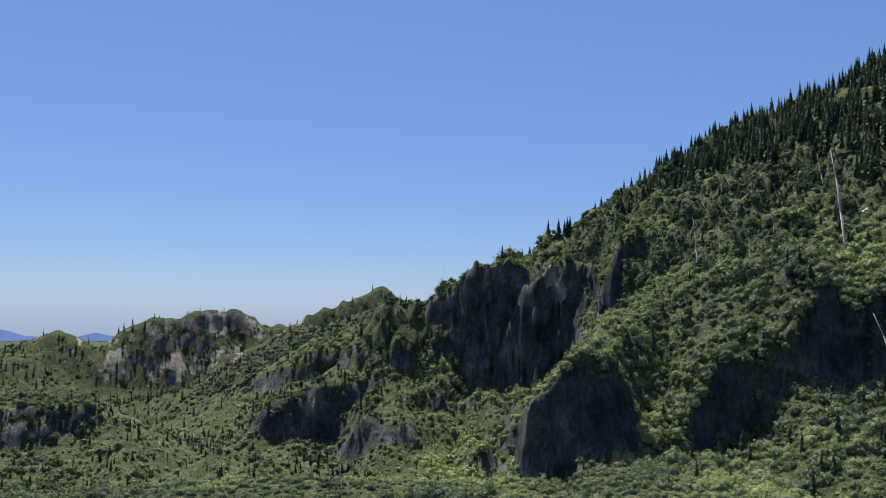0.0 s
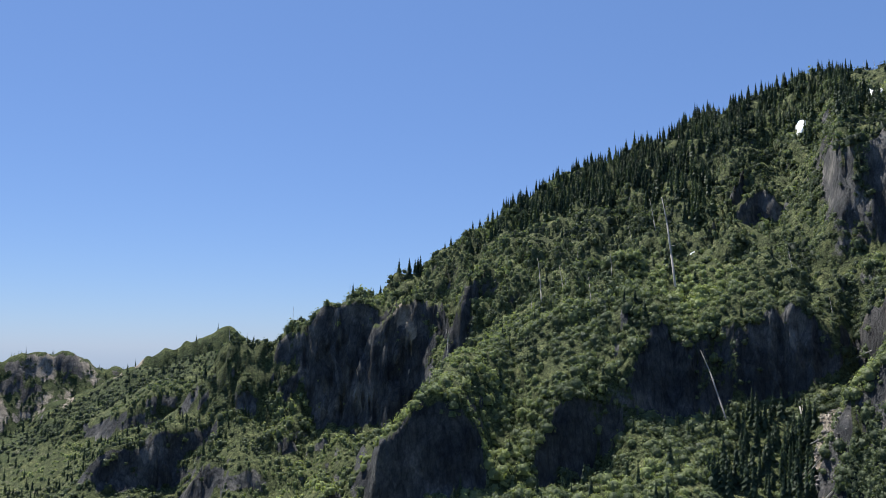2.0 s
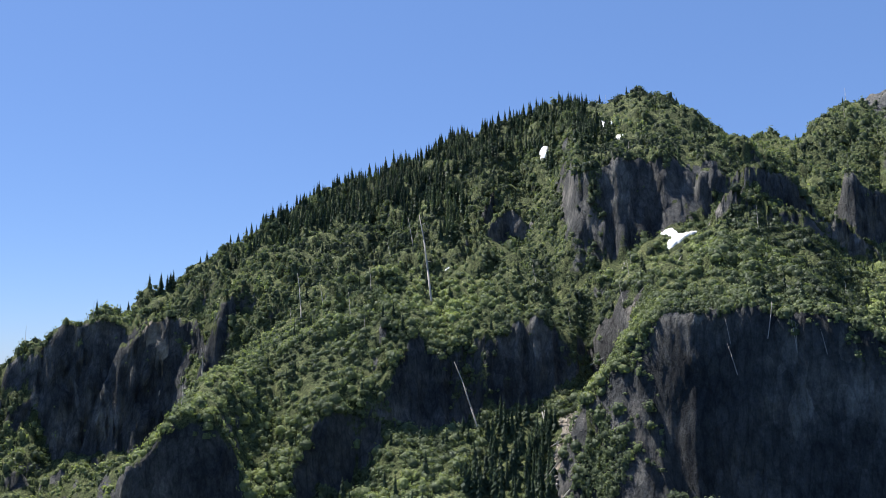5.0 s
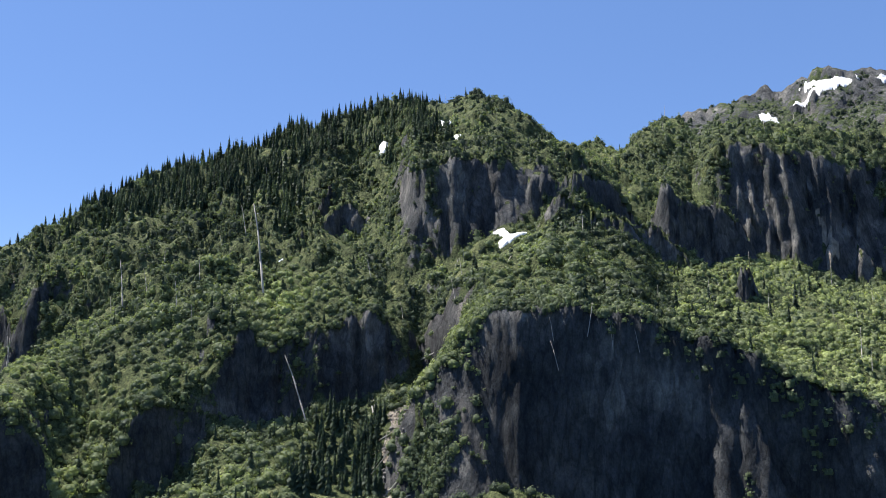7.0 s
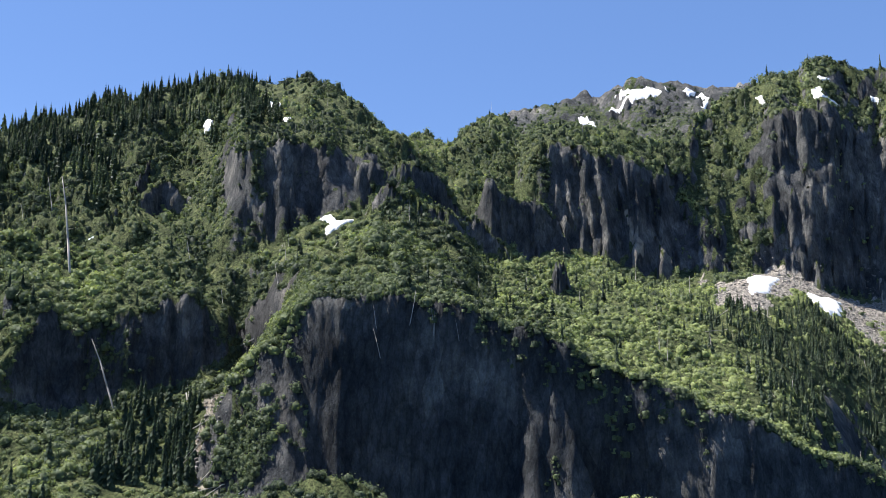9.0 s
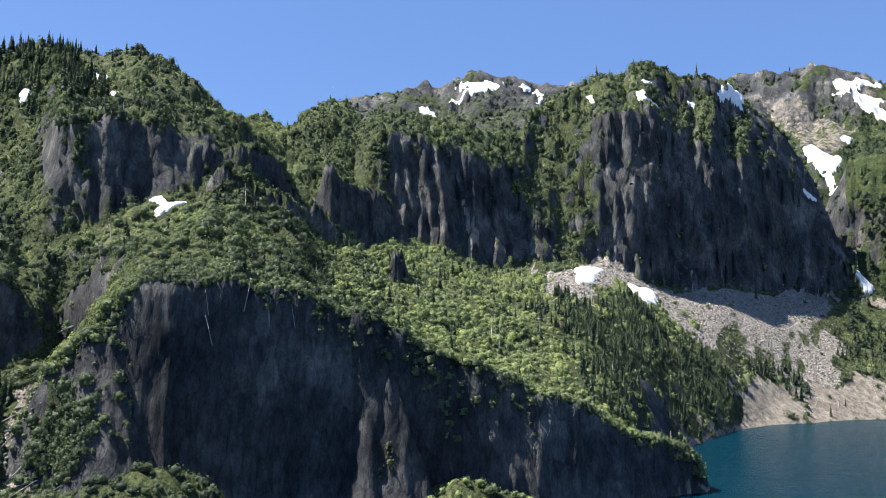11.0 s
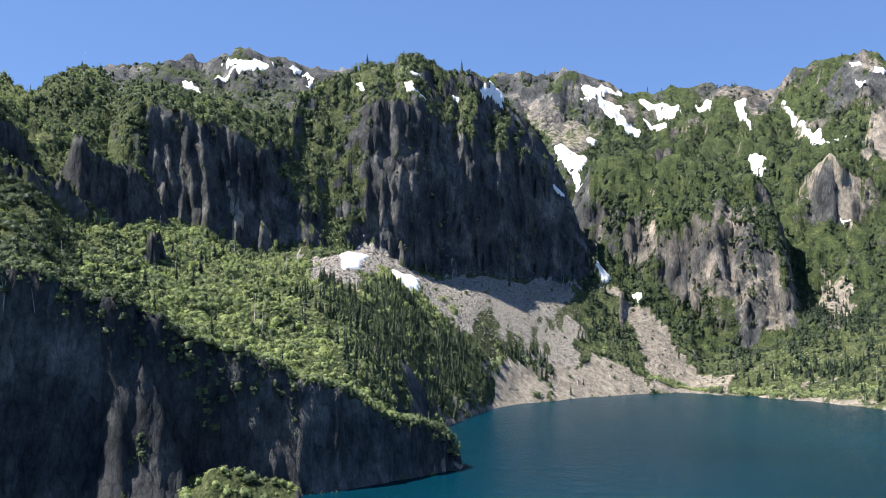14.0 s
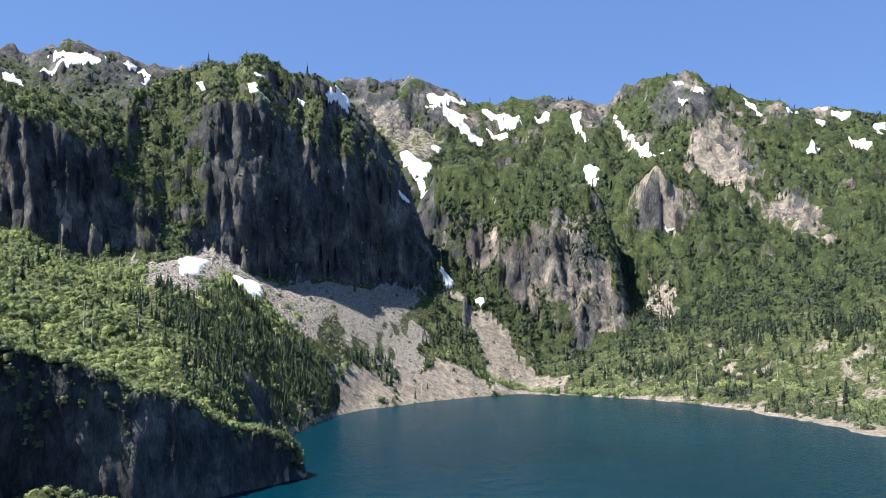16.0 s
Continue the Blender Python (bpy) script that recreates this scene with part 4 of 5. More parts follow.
def shrub_shape(leaves, size, seed):
    """A lumpy dome of small leaf sprays, tinted lighter on top, round a heart painted dark as inner shade."""
    g = np.random.default_rng(seed)
    lumps = g.normal(size=(7, 3))
    lumps[:, 2] = np.abs(lumps[:, 2]) * 0.8
    lumps /= np.linalg.norm(lumps, axis=1)[:, None]
    d = g.normal(size=(leaves, 3))
    d[:, 2] = np.abs(d[:, 2]) * 1.1 - 0.15
    d /= np.linalg.norm(d, axis=1)[:, None]
    lump = np.max(d @ lumps.T, axis=1)
    c = d * (0.62 + 0.42 * lump ** 3 + g.uniform(-0.12, 0.12, leaves))[:, None]
    up = d + g.normal(size=d.shape) * 0.42
    up /= np.linalg.norm(up, axis=1)[:, None]
    s = np.cross(up, g.normal(size=d.shape))
    s /= np.linalg.norm(s, axis=1)[:, None]
    t = np.cross(up, s)
    w = size * g.uniform(0.6, 1.4, leaves)[:, None]
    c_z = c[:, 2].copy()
    v = np.stack([c - s * w, c + s * w, c + t * w * 1.5], 1).reshape(-1, 3)
    # the rounded body of foliage under the sprays
    low = (-0.35, 0.86)
    m, levels = (8, ((0.85, 0.5), (0.35, 0.88), low)) if leaves > 60 else (6, ((0.85, 0.5), (0.35, 0.88), low)) if leaves > 30 else (5, ((0.7, 0.65), low))
    ring = np.array([(q * math.cos((k + 0.5 * i) * 6.2832 / m), q * math.sin((k + 0.5 * i) * 6.2832 / m), h) for i, (h, q) in enumerate(levels) for k in range(m)])
    body = np.concatenate([[(0, 0, 1.0)], ring])
    unit = body / np.linalg.norm(body, axis=1)[:, None]
    body *= (0.50 + 0.42 * np.max(unit @ lumps.T, axis=1) ** 3)[:, None]
    tris = [(0, k + 1, (k + 1) % m + 1) for k in range(m)]
    for i in range(len(levels) - 1):
        for k in range(m):
            a, b, c, e = 1 + i * m + k, 1 + i * m + (k + 1) % m, 1 + (i + 1) * m + k, 1 + (i + 1) * m + (k + 1) % m
            tris += [(a, c, e, b)]
    faces = [tuple(range(3 * k, 3 * k + 3)) for k in range(leaves)] + [tuple(3 * leaves + i for i in f) for f in tris]
    # light on the upper sprays and shade on the body are tinted in
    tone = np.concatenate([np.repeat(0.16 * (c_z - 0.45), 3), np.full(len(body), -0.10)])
    return np.concatenate([v, body]), faces, tone


def fir_shape(tiers, arms, seed, bare=0.06):
    """A narrow fir: overlapping whorls of drooping boughs, shorter towards the tip, uneven all round. Height 1."""
    g = np.random.default_rng(seed)
    verts, faces = [], []
    for k in range(tiers):
        f = k / (tiers - 1)
        z = bare + (0.94 - bare) * f
        reach = 0.15 * (1 - f) ** 0.75 + 0.012
        n_arms = arms if f < 0.7 else max(3, arms - 2)
        for m in range(n_arms):
            th = m * 6.2832 / n_arms + k * 1.9 + g.uniform(-0.5, 0.5)
            L = reach * g.choice((0.55, 0.85, 1.0, 1.3))
            w = reach * 0.5
            c, s = math.cos(th), math.sin(th)
            drop = 0.75 * L + 0.012
            at = z + g.uniform(-0.5, 0.5) / tiers
            i = len(verts)
            verts += [(0, 0, at + 0.08 * (1 - 0.6 * f)), (c * L * 0.55 - s * w, s * L * 0.55 + c * w, at - drop * 0.45), (c * L, s * L, at - drop), (c * L * 0.55 + s * w, s * L * 0.55 - c * w, at - drop * 0.45)]
            faces.append((i, i + 1, i + 2, i + 3))
    i = len(verts)
    verts += [(0.012, 0, 0.88), (-0.006, 0.01, 0.88), (-0.006, -0.01, 0.88), (0, 0, 1.0)]
    faces += [(i, i + 1, i + 3), (i + 1, i + 2, i + 3), (i + 2, i, i + 3)]
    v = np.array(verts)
    # inner shade by the trunk and lit bough tips are tinted into the needles
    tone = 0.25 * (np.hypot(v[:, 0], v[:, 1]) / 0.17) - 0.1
    return v, faces, tone


def trunk_shape(sides=5, r=0.016, top=0.86):
    verts = [(r * math.cos(k * 6.2832 / sides), r * math.sin(k * 6.2832 / sides), -0.04) for k in range(sides)] + [(0.3 * r * math.cos(k * 6.2832 / sides), 0.3 * r * math.sin(k * 6.2832 / sides), top) for k in range(sides)]
    faces = [(k, (k + 1) % sides, sides + (k + 1) % sides, sides + k) for k in range(sides)]
    return np.array(verts), faces, np.zeros(2 * sides)


def gather(name, shapes, places, material):
    """One mesh out of many copies. places: x, y, z, width, height, turn, tint, shape."""
    V, S, C, T, base = [], [], [], [], 0
    for k, (v, faces, tone) in enumerate(shapes):
        p = places[places[:, 7] == k]
        if not len(p):
            continue
        c, s = np.cos(p[:, 5])[:, None], np.sin(p[:, 5])[:, None]
        x = p[:, 0:1] + p[:, 3:4] * (v[:, 0] * c - v[:, 1] * s)
        y = p[:, 1:2] + p[:, 3:4] * (v[:, 0] * s + v[:, 1] * c)
        z = p[:, 2:3] + p[:, 4:5] * v[:, 2]
        V.append(np.stack([x, y, z], -1).reshape(-1, 3))
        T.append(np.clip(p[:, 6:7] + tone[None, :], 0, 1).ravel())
        sizes = np.array([len(f) for f in faces])
        flat = np.concatenate([np.array(f) for f in faces])
        C.append((flat[None, :] + (np.arange(len(p)) * len(v))[:, None] + base).ravel())
        S.append(np.tile(sizes, len(p)))
        base += len(p) * len(v)
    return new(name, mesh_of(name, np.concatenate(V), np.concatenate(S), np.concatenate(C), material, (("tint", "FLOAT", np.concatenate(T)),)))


def scatter(r0, r1, az0, az1, spacing):
    """Plan points strewn evenly over a ring."""
    area = 0.5 * math.radians(az1 - az0) * (r1 * r1 - r0 * r0)
    m = int(area / spacing ** 2)
    r = np.sqrt(rng.uniform(r0 * r0, r1 * r1, m))
    a = np.radians(rng.uniform(az0, az1, m))
    return r * np.sin(a), r * np.cos(a)


# ground turned away from the basin is planted more thinly
va = np.arange(-31, 119, 0.25)
vr = np.arange(200, 1440, 3.0)
VX, VY = vr[None, :] * np.sin(np.radians(va))[:, None], vr[None, :] * np.cos(np.radians(va))[:, None]
VZ = height(VX, VY)
angle = (VZ - EYE_Z) / vr[None, :]
ridge = np.maximum.accumulate(angle, axis=1)
OPEN = (VZ + 7 - EYE_Z) / vr[None, :] >= ridge


def facing(x, y):
    i = np.clip(((np.degrees(np.arctan2(x, y)) + 31) * 4).round().astype(int), 0, len(va) - 1)
    j = np.clip(((np.hypot(x, y) - 200) / 3).round().astype(int), 0, len(vr) - 1)
    return OPEN[i, j]


def ground_of(x, y):
    return height(x, y), steepness(x, y), (np.degrees(np.arctan2(x, y))), np.hypot(x, y)


def any_zone(names, x, y, ragged=5.0):
    hit = np.zeros(np.shape(x), bool)
    for name in names:
        hit |= inside(name, x, y, ragged)
    return hit


BARE = ("talus", "fan", "chute", "tan_a", "tan_b", "tan_c", "tan_d", "tan_e")
FORESTS = ("forest_c", "strip_a", "strip_b", "forest_h", "forest_g")
LIGHT = ("light_g", "light_c", "grass_a", "spine", "crest_g", "crest_h", "alcove")
SHRUBBY = ("spine",)


def plant_shrubs(name, r0, r1, spacing, width, shapes, label):
    x, y = scatter(r0, r1, -30, 118, spacing)
    z, steep, az, r = ground_of(x, y)
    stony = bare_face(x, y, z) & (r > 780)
    p = np.where(r > 835, smooth(2.9, 1.9, steep + 0.9 * fbm(x / 22, y / 22, 3, 451)), smooth(2.0, 1.1, steep)) + 0.1
    p = p * np.clip(0.8 * np.sqrt(1 + steep ** 2), 0, 1)
    p = np.maximum(p, 0.8 * smooth(0.05, 0.4, fbm(x / 20, y / 20, 3, 201)) * smooth(3.2, 2.0, steep) * (r > 330))
    p = np.where(clothed(x, y, z, az, r, steep), np.where(r > 780, 0.8, 0.95), np.where((az > -2) & (az < 88) & (r > 300) & (r < 832) & (z > 4), 0.07, p))
    hang = bare_face(x, y, z) & (az > 52) & (az < 101) & (fbm(np.radians(az) * r / 13, z / 15, 3, 491) > 0.22)
    p = np.where(hang, 0.7, p)
    p = np.where(any_zone(SHRUBBY, x, y) | ((az > 34) & (az < 40.4) & (r > 288) & (r < 336) & (steep > 1.2)), 0.95, p)
    p *= np.where(any_zone(BARE, x, y) & ~any_zone(("strip_a", "strip_b"), x, y), 0.05, 1)
    p *= np.where(inside("gully", x, y) & (steep < 1.2), 0.06, 1)
    p *= np.where(any_zone(FORESTS, x, y), 0.6, 1)
    p *= np.where(inside("meadow", x, y), 0.35, 1) * np.where(stony & ~hang, 0.12, 1)
    p *= np.where(inside("flats", x, y), 0.75, 1)
    p *= np.where(any_zone(("grass_a", "alcove"), x, y), 0.2, 1) * np.where(any_zone(("crest_g", "crest_h"), x, y), 0.3, 1)
    p *= np.where((r < 348) & (az > 40) & (steep > 1.6), 0.008, 1)
    p *= (0.75 + 0.5 * smooth(-0.55, 0.1, fbm(x / 45, y / 45, 3, 101)))
    p *= (smooth(450, 310, z) * 0.75 + 0.25) * np.where((r > 880) & (az < 78) & (az > 40), 0.45, 1) * np.where((az < -9) & (r > 960), 0.45, 1)
    keep = (rng.uniform(size=len(x)) < p) & (facing(x, y) | (rng.uniform(size=len(x)) < 0.06)) & ~((az > 18) & (z < 1.2)) & ~on_snow(x, y)
    keep &= (r < 880) | (z < 2 + 0.25 * sum(height(x + a, y + b) for a, b in ((14, 0), (-14, 0), (0, 14), (0, -14))))
    x, y, z, steep, az, r = (c[keep] for c in (x, y, z, steep, az, r))
    m = len(x)
    w = width * (0.36 + 1.0 * rng.uniform(0, 1, m) ** 1.9) * (0.75 + 0.5 * smooth(-0.5, 0.6, fbm(x / 26, y / 26, 2, 111)))
    w *= np.where(bare_face(x, y, z), 0.62, 1)
    w *= np.where(any_zone(("meadow", "flats"), x, y) | (az < -2), 0.78, 1)
    w *= np.where(any_zone(FORESTS, x, y) | ((az > 53) & (az < 79) & (r < 590)), 0.68, 1)
    w = np.clip(w, 0.5, None)
    tint = 0.43 + 0.26 * fbm(x / 60, y / 60, 3, 121) + 0.2 * fbm(x / 15, y / 15, 2, 123) + rng.uniform(-0.09, 0.09, m)
    # leaf colour by stretch; sunlit slopes are also painted lighter, the far scrub darker
    tint += np.where(any_zone(LIGHT, x, y), 0.28, 0) + np.where(inside("forest_c", x, y), -0.12, 0) + np.where((az > 4) & (az < 45) & (r < 445), 0.18, 0)
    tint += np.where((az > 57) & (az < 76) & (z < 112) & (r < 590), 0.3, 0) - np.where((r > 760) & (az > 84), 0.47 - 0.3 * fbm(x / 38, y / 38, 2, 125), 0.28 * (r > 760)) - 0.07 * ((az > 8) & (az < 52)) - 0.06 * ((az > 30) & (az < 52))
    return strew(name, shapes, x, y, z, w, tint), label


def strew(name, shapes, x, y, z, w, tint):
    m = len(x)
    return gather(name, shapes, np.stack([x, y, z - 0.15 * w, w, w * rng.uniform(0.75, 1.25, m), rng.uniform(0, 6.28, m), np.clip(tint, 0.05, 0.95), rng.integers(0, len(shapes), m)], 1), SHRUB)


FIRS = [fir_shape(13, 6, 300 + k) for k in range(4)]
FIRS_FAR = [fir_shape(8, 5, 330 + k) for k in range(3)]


def fir_places():
    """All the firs as x, y, z, width, height, turn, tint."""
    rows = []
    for r0, r1, spacing in ((290, 720, 3.8), (720, 1420, 6.0)):
        x, y = scatter(r0, r1, -30, 118, spacing)
        z, steep, az, r = ground_of(x, y)
        clump = smooth(0.05, 0.55, fbm(x / 35, y / 35, 3, 131))
        p = 0.016 + 0.08 * clump
        p = np.where(any_zone(("forest_c", "strip_a", "strip_b"), x, y, 11), 0.55 + 0.4 * smooth(-0.5, 0.3, fbm(x / 20, y / 20, 3, 411)), p)
        p = np.where(inside("forest_h", x, y, 9), 0.65, p)
        p = np.where((az > 7) & (az < 37) & (r > 645) & (r < 712), np.maximum(p, 0.55), p)
        p = np.where(inside("forest_g", x, y), 0.85, p)
        p = np.where(any_zone(("meadow", "flats"), x, y), 0.05 + 0.16 * clump, p)
        p = np.where((az > 99) & (r > 700), 0.25 + 0.65 * clump, p)
        p = np.where((az > 86) & (az <= 99) & (r > 780), 0.22 + 0.55 * clump, p)
        p *= smooth(400, 300, z) * 0.85 + 0.15
        p = np.where((az < -3), 0.04 + 0.12 * clump, p)
        p = np.where(any_zone(LIGHT, x, y), 0.02, p)
        p *= np.where(inside("gully", x, y), 0.05, 1)
        p *= np.where(any_zone(BARE, x, y) & ~any_zone(("strip_a", "strip_b"), x, y), 0.03, 1) * smooth(2.0, 1.1, steep) * np.where((r > 880) & (az < 78) & (az > 40), 0.1, 1)
        keep = (rng.uniform(size=len(x)) < p) & (facing(x, y) | (rng.uniform(size=len(x)) < 0.06)) & ~((az > 18) & (z < 1.2)) & ~on_snow(x, y)
        x, y, z, az, r = (c[keep] for c in (x, y, z, az, r))
        m = len(x)
        h = rng.uniform(4.5, 9.5, m)
        h = np.where(inside("forest_h", x, y, 9), rng.uniform(8.0, 16.0, m), h)
        h = np.where((az > 7) & (az < 37) & (r > 645) & (r < 712), rng.uniform(6.0, 14.0, m), h)
        h = np.where(any_zone(("forest_c", "strip_a", "strip_b"), x, y), rng.uniform(5.0, 9.5, m), h)
        h = np.where(inside("forest_g", x, y), rng.uniform(7.5, 13.0, m), h)
        h = np.where(az < -3, h * 0.8, h)
        h = np.where(r > 720, h * np.where(r > 1120, 1.0, 1.5), h) * np.where(inside("flats", x, y), 1.2, 1)
        rows.append(np.stack([x, y, z, h * rng.uniform(0.85, 1.35, m), h, rng.uniform(0, 6.28, m), np.clip(0.4 + rng.uniform(-0.25, 0.25, m) + 0.2 * fbm(x / 50, y / 50, 2, 141), 0.05, 0.95)], 1))
    return np.concatenate(rows)


firs = fir_places()
dist = np.hypot(firs[:, 0], firs[:, 1])
firs = firs[np.argsort(dist)]
dist = np.sort(dist)
SINGLE = 260


def part(name, me, parent, label=""):
    ob = new(name, me)
    ob.parent = parent
    return tagged(ob, label) if label else ob


def single_fir(shape, bark):
    tree = new("fir_tree")
    tagged(tree, "slender dark green fir tree standing on the mountain slope", "tree", group="fir trees on the slopes")
    part("crown", shape, tree)
    part("trunk", bark, tree, "thin grey-brown tapered trunk")
    return tree


def shape_mesh(name, shape, material, tint=0.4):
    v, faces, tone = shape
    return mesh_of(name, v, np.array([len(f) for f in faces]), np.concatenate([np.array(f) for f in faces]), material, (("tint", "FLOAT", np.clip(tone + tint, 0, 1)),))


bark_mesh = shape_mesh("trunk", trunk_shape(), BARK)
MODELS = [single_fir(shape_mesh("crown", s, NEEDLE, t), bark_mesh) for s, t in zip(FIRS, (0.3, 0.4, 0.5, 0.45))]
for k, (x, y, z, w, h, turn, tint) in enumerate(firs[:SINGLE]):
    m = Matrix.LocRotScale((x, y, z - 0.1), Euler((0, 0, turn)), (w, w, h))
    if k < len(MODELS):
        MODELS[k].matrix_basis = m
    else:
        t = copy_thing(MODELS[k % len(MODELS)], m)
        t.matrix_basis = m
rest = firs[SINGLE:]
near = dist[SINGLE:] < 720
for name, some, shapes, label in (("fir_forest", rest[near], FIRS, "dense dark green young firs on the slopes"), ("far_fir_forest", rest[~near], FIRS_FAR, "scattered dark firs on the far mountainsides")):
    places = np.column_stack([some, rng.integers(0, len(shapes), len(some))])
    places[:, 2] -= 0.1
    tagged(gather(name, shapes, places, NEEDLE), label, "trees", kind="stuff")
    tagged(gather(name + "_trunks", [trunk_shape(3)], np.column_stack([places[:, :7], np.zeros(len(some))]), BARK), "thin trunks of the young firs", "trunks", kind="stuff")

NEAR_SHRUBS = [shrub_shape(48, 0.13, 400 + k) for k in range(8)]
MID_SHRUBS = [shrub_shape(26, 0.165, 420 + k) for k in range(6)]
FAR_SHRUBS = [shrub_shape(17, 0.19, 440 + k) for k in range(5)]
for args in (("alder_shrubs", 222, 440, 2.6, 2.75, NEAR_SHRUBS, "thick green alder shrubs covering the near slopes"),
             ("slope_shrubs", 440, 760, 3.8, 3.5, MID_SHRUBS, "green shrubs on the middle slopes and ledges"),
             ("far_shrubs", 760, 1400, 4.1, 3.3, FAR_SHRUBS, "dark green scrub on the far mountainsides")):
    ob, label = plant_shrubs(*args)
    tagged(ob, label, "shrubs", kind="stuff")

# shrubs that cling to the steep ground and hang over the rims
x, y = scatter(300, 832, 1, 88, 2.3)
z, steep, az, r = ground_of(x, y)
keep = clothed(x, y, z, az, r, steep) & ((steep > 1.2) | ((az > 53) & (az < 77) & (r < 600))) & facing(x, y) & ~any_zone(BARE, x, y) & ~any_zone(("forest_c", "grass_a"), x, y) & ~on_snow(x, y) & (rng.uniform(size=len(x)) < np.where(steep > 1.2, 0.75, 0.42) + 0.35 * fbm(x / 15, y / 15, 2, 331))
x, y, z = x[keep], y[keep], z[keep]
w = (1.2 + 2.1 * rng.uniform(size=len(x)) ** 2) * (0.7 + np.hypot(x, y) / 1400)
az = np.degrees(np.arctan2(x, y))
# tint lifted on the same sunlit slope, its brightness painted in
tagged(strew("ledge_shrubs", FAR_SHRUBS, x, y, z, w, 0.42 + 0.3 * ((az > 53) & (az < 77) & (z < 112)) + 0.3 * fbm(x / 30, y / 30, 3, 341) + rng.uniform(-0.15, 0.15, len(x))), "green shrubs clinging to steep ledges of the rock", "shrubs", kind="stuff")
x, y = scatter(798, 880, 86, 100, 4.2)
z, steep, az, r = ground_of(x, y)
keep = (steep > 1.4) & facing(x, y) & (fbm(x / 16, y / 16, 3, 421) > 0.0)
x, y, z = x[keep], y[keep], z[keep]
tagged(strew("dome_shrubs", FAR_SHRUBS, x, y, z, 1.8 + 3.0 * rng.uniform(size=len(x)) ** 2, 0.2 + rng.uniform(-0.12, 0.2, len(x))), "dark green scrub on ledges of the rock dome", "shrubs", kind="stuff")
a = rng.uniform(88, 113.6, 2600)
r = on_ring(FAR_SHORE[0], a) + 5 + 9 * rng.uniform(0, 1, 2600) ** 1.5 + 3 * fbm(a * 2, a * 0, 2, 431)
x, y = r * np.sin(np.radians(a)), r * np.cos(np.radians(a))
z = height(x, y)
keep = (z > 0.6) & (fbm(x / 18, y / 18, 2, 441) > -0.25)
x, y, z = x[keep], y[keep], z[keep]
tagged(strew("shore_willows", FAR_SHRUBS, x, y, z, 1.5 + 1.9 * rng.uniform(size=len(x)) ** 2, 0.66 + rng.uniform(-0.1, 0.25, len(x))), "bright green low willows along the lake shore", "shrubs", kind="stuff")
a = rng.uniform(112.6, 117.5, 700)
r = on_ring(FAR_SHORE[0], a) + 2 + 34 * rng.uniform(0, 1, 700)
x, y = r * np.sin(np.radians(a)), r * np.cos(np.radians(a))
z = height(x, y)
keep = (z > 0.3) & (fbm(x / 14, y / 14, 2, 443) > -0.35)
x, y, z = x[keep], y[keep], z[keep]
tagged(strew("point_willows", MID_SHRUBS, x, y, z, 1.6 + 2.6 * rng.uniform(size=len(x)) ** 2, 0.4 + rng.uniform(-0.12, 0.2, len(x))), "rounded dark green willows on the lake's point", "shrubs", kind="stuff")
a = rng.uniform(36.5, 77.6, 2100)
r = on_ring(WALL_RIM[0], a) + rng.uniform(-0.5, 14, 2100)
x, y = r * np.sin(np.radians(a)), r * np.cos(np.radians(a))
z = height(x, y)
keep = z > 3
x, y, z = x[keep], y[keep], z[keep]
w = 0.9 + 2.0 * rng.uniform(size=len(x)) ** 2
tagged(strew("rim_shrubs", FAR_SHRUBS, x, y, z, w, 0.46 + 0.25 * fbm(x / 20, y / 20, 3, 351) + rng.uniform(-0.15, 0.15, len(x))), "low light green shrubs along the rim of the lake cliff", "shrubs", kind="stuff")
a = rng.uniform(34.6, 40.6, 2600)
r = rng.uniform(289, 334, 2600)
x, y = r * np.sin(np.radians(a)), r * np.cos(np.radians(a))
z = height(x, y)
keep = (steepness(x, y) > 0.7) & (z > 6) & (fbm(x / 11, y / 11, 3, 365) > -0.3)
x, y, z = x[keep], y[keep], z[keep]
w = 0.9 + 1.6 * rng.uniform(size=len(x)) ** 2
tagged(strew("flank_shrubs", FAR_SHRUBS, x, y, z, w, 0.42 + 0.2 * fbm(x / 20, y / 20, 3, 353) + rng.uniform(-0.12, 0.12, len(x))), "green shrubs down the flank of the lake cliff", "shrubs", kind="stuff")
a = rng.uniform(36.5, 78, 9000)
r = on_ring(WALL_RIM[0], a) - rng.uniform(0, 24, 9000)
x, y = r * np.sin(np.radians(a)), r * np.cos(np.radians(a))
z = height(x, y)
keep = (z > 3) & (fbm(x / 9, y / 9, 3, 361) + 0.7 * ((a > 56) & (a < 59.5)) > 1.3)
x, y, z = x[keep], y[keep], z[keep]
w = 0.5 + 1.1 * rng.uniform(size=len(x)) ** 2
tagged(strew("crack_shrubs", FAR_SHRUBS, x, y, z, w, 0.45 + rng.uniform(-0.2, 0.2, len(x))), "small tufts of green in the cracks of the lake cliff", "shrubs", kind="stuff")

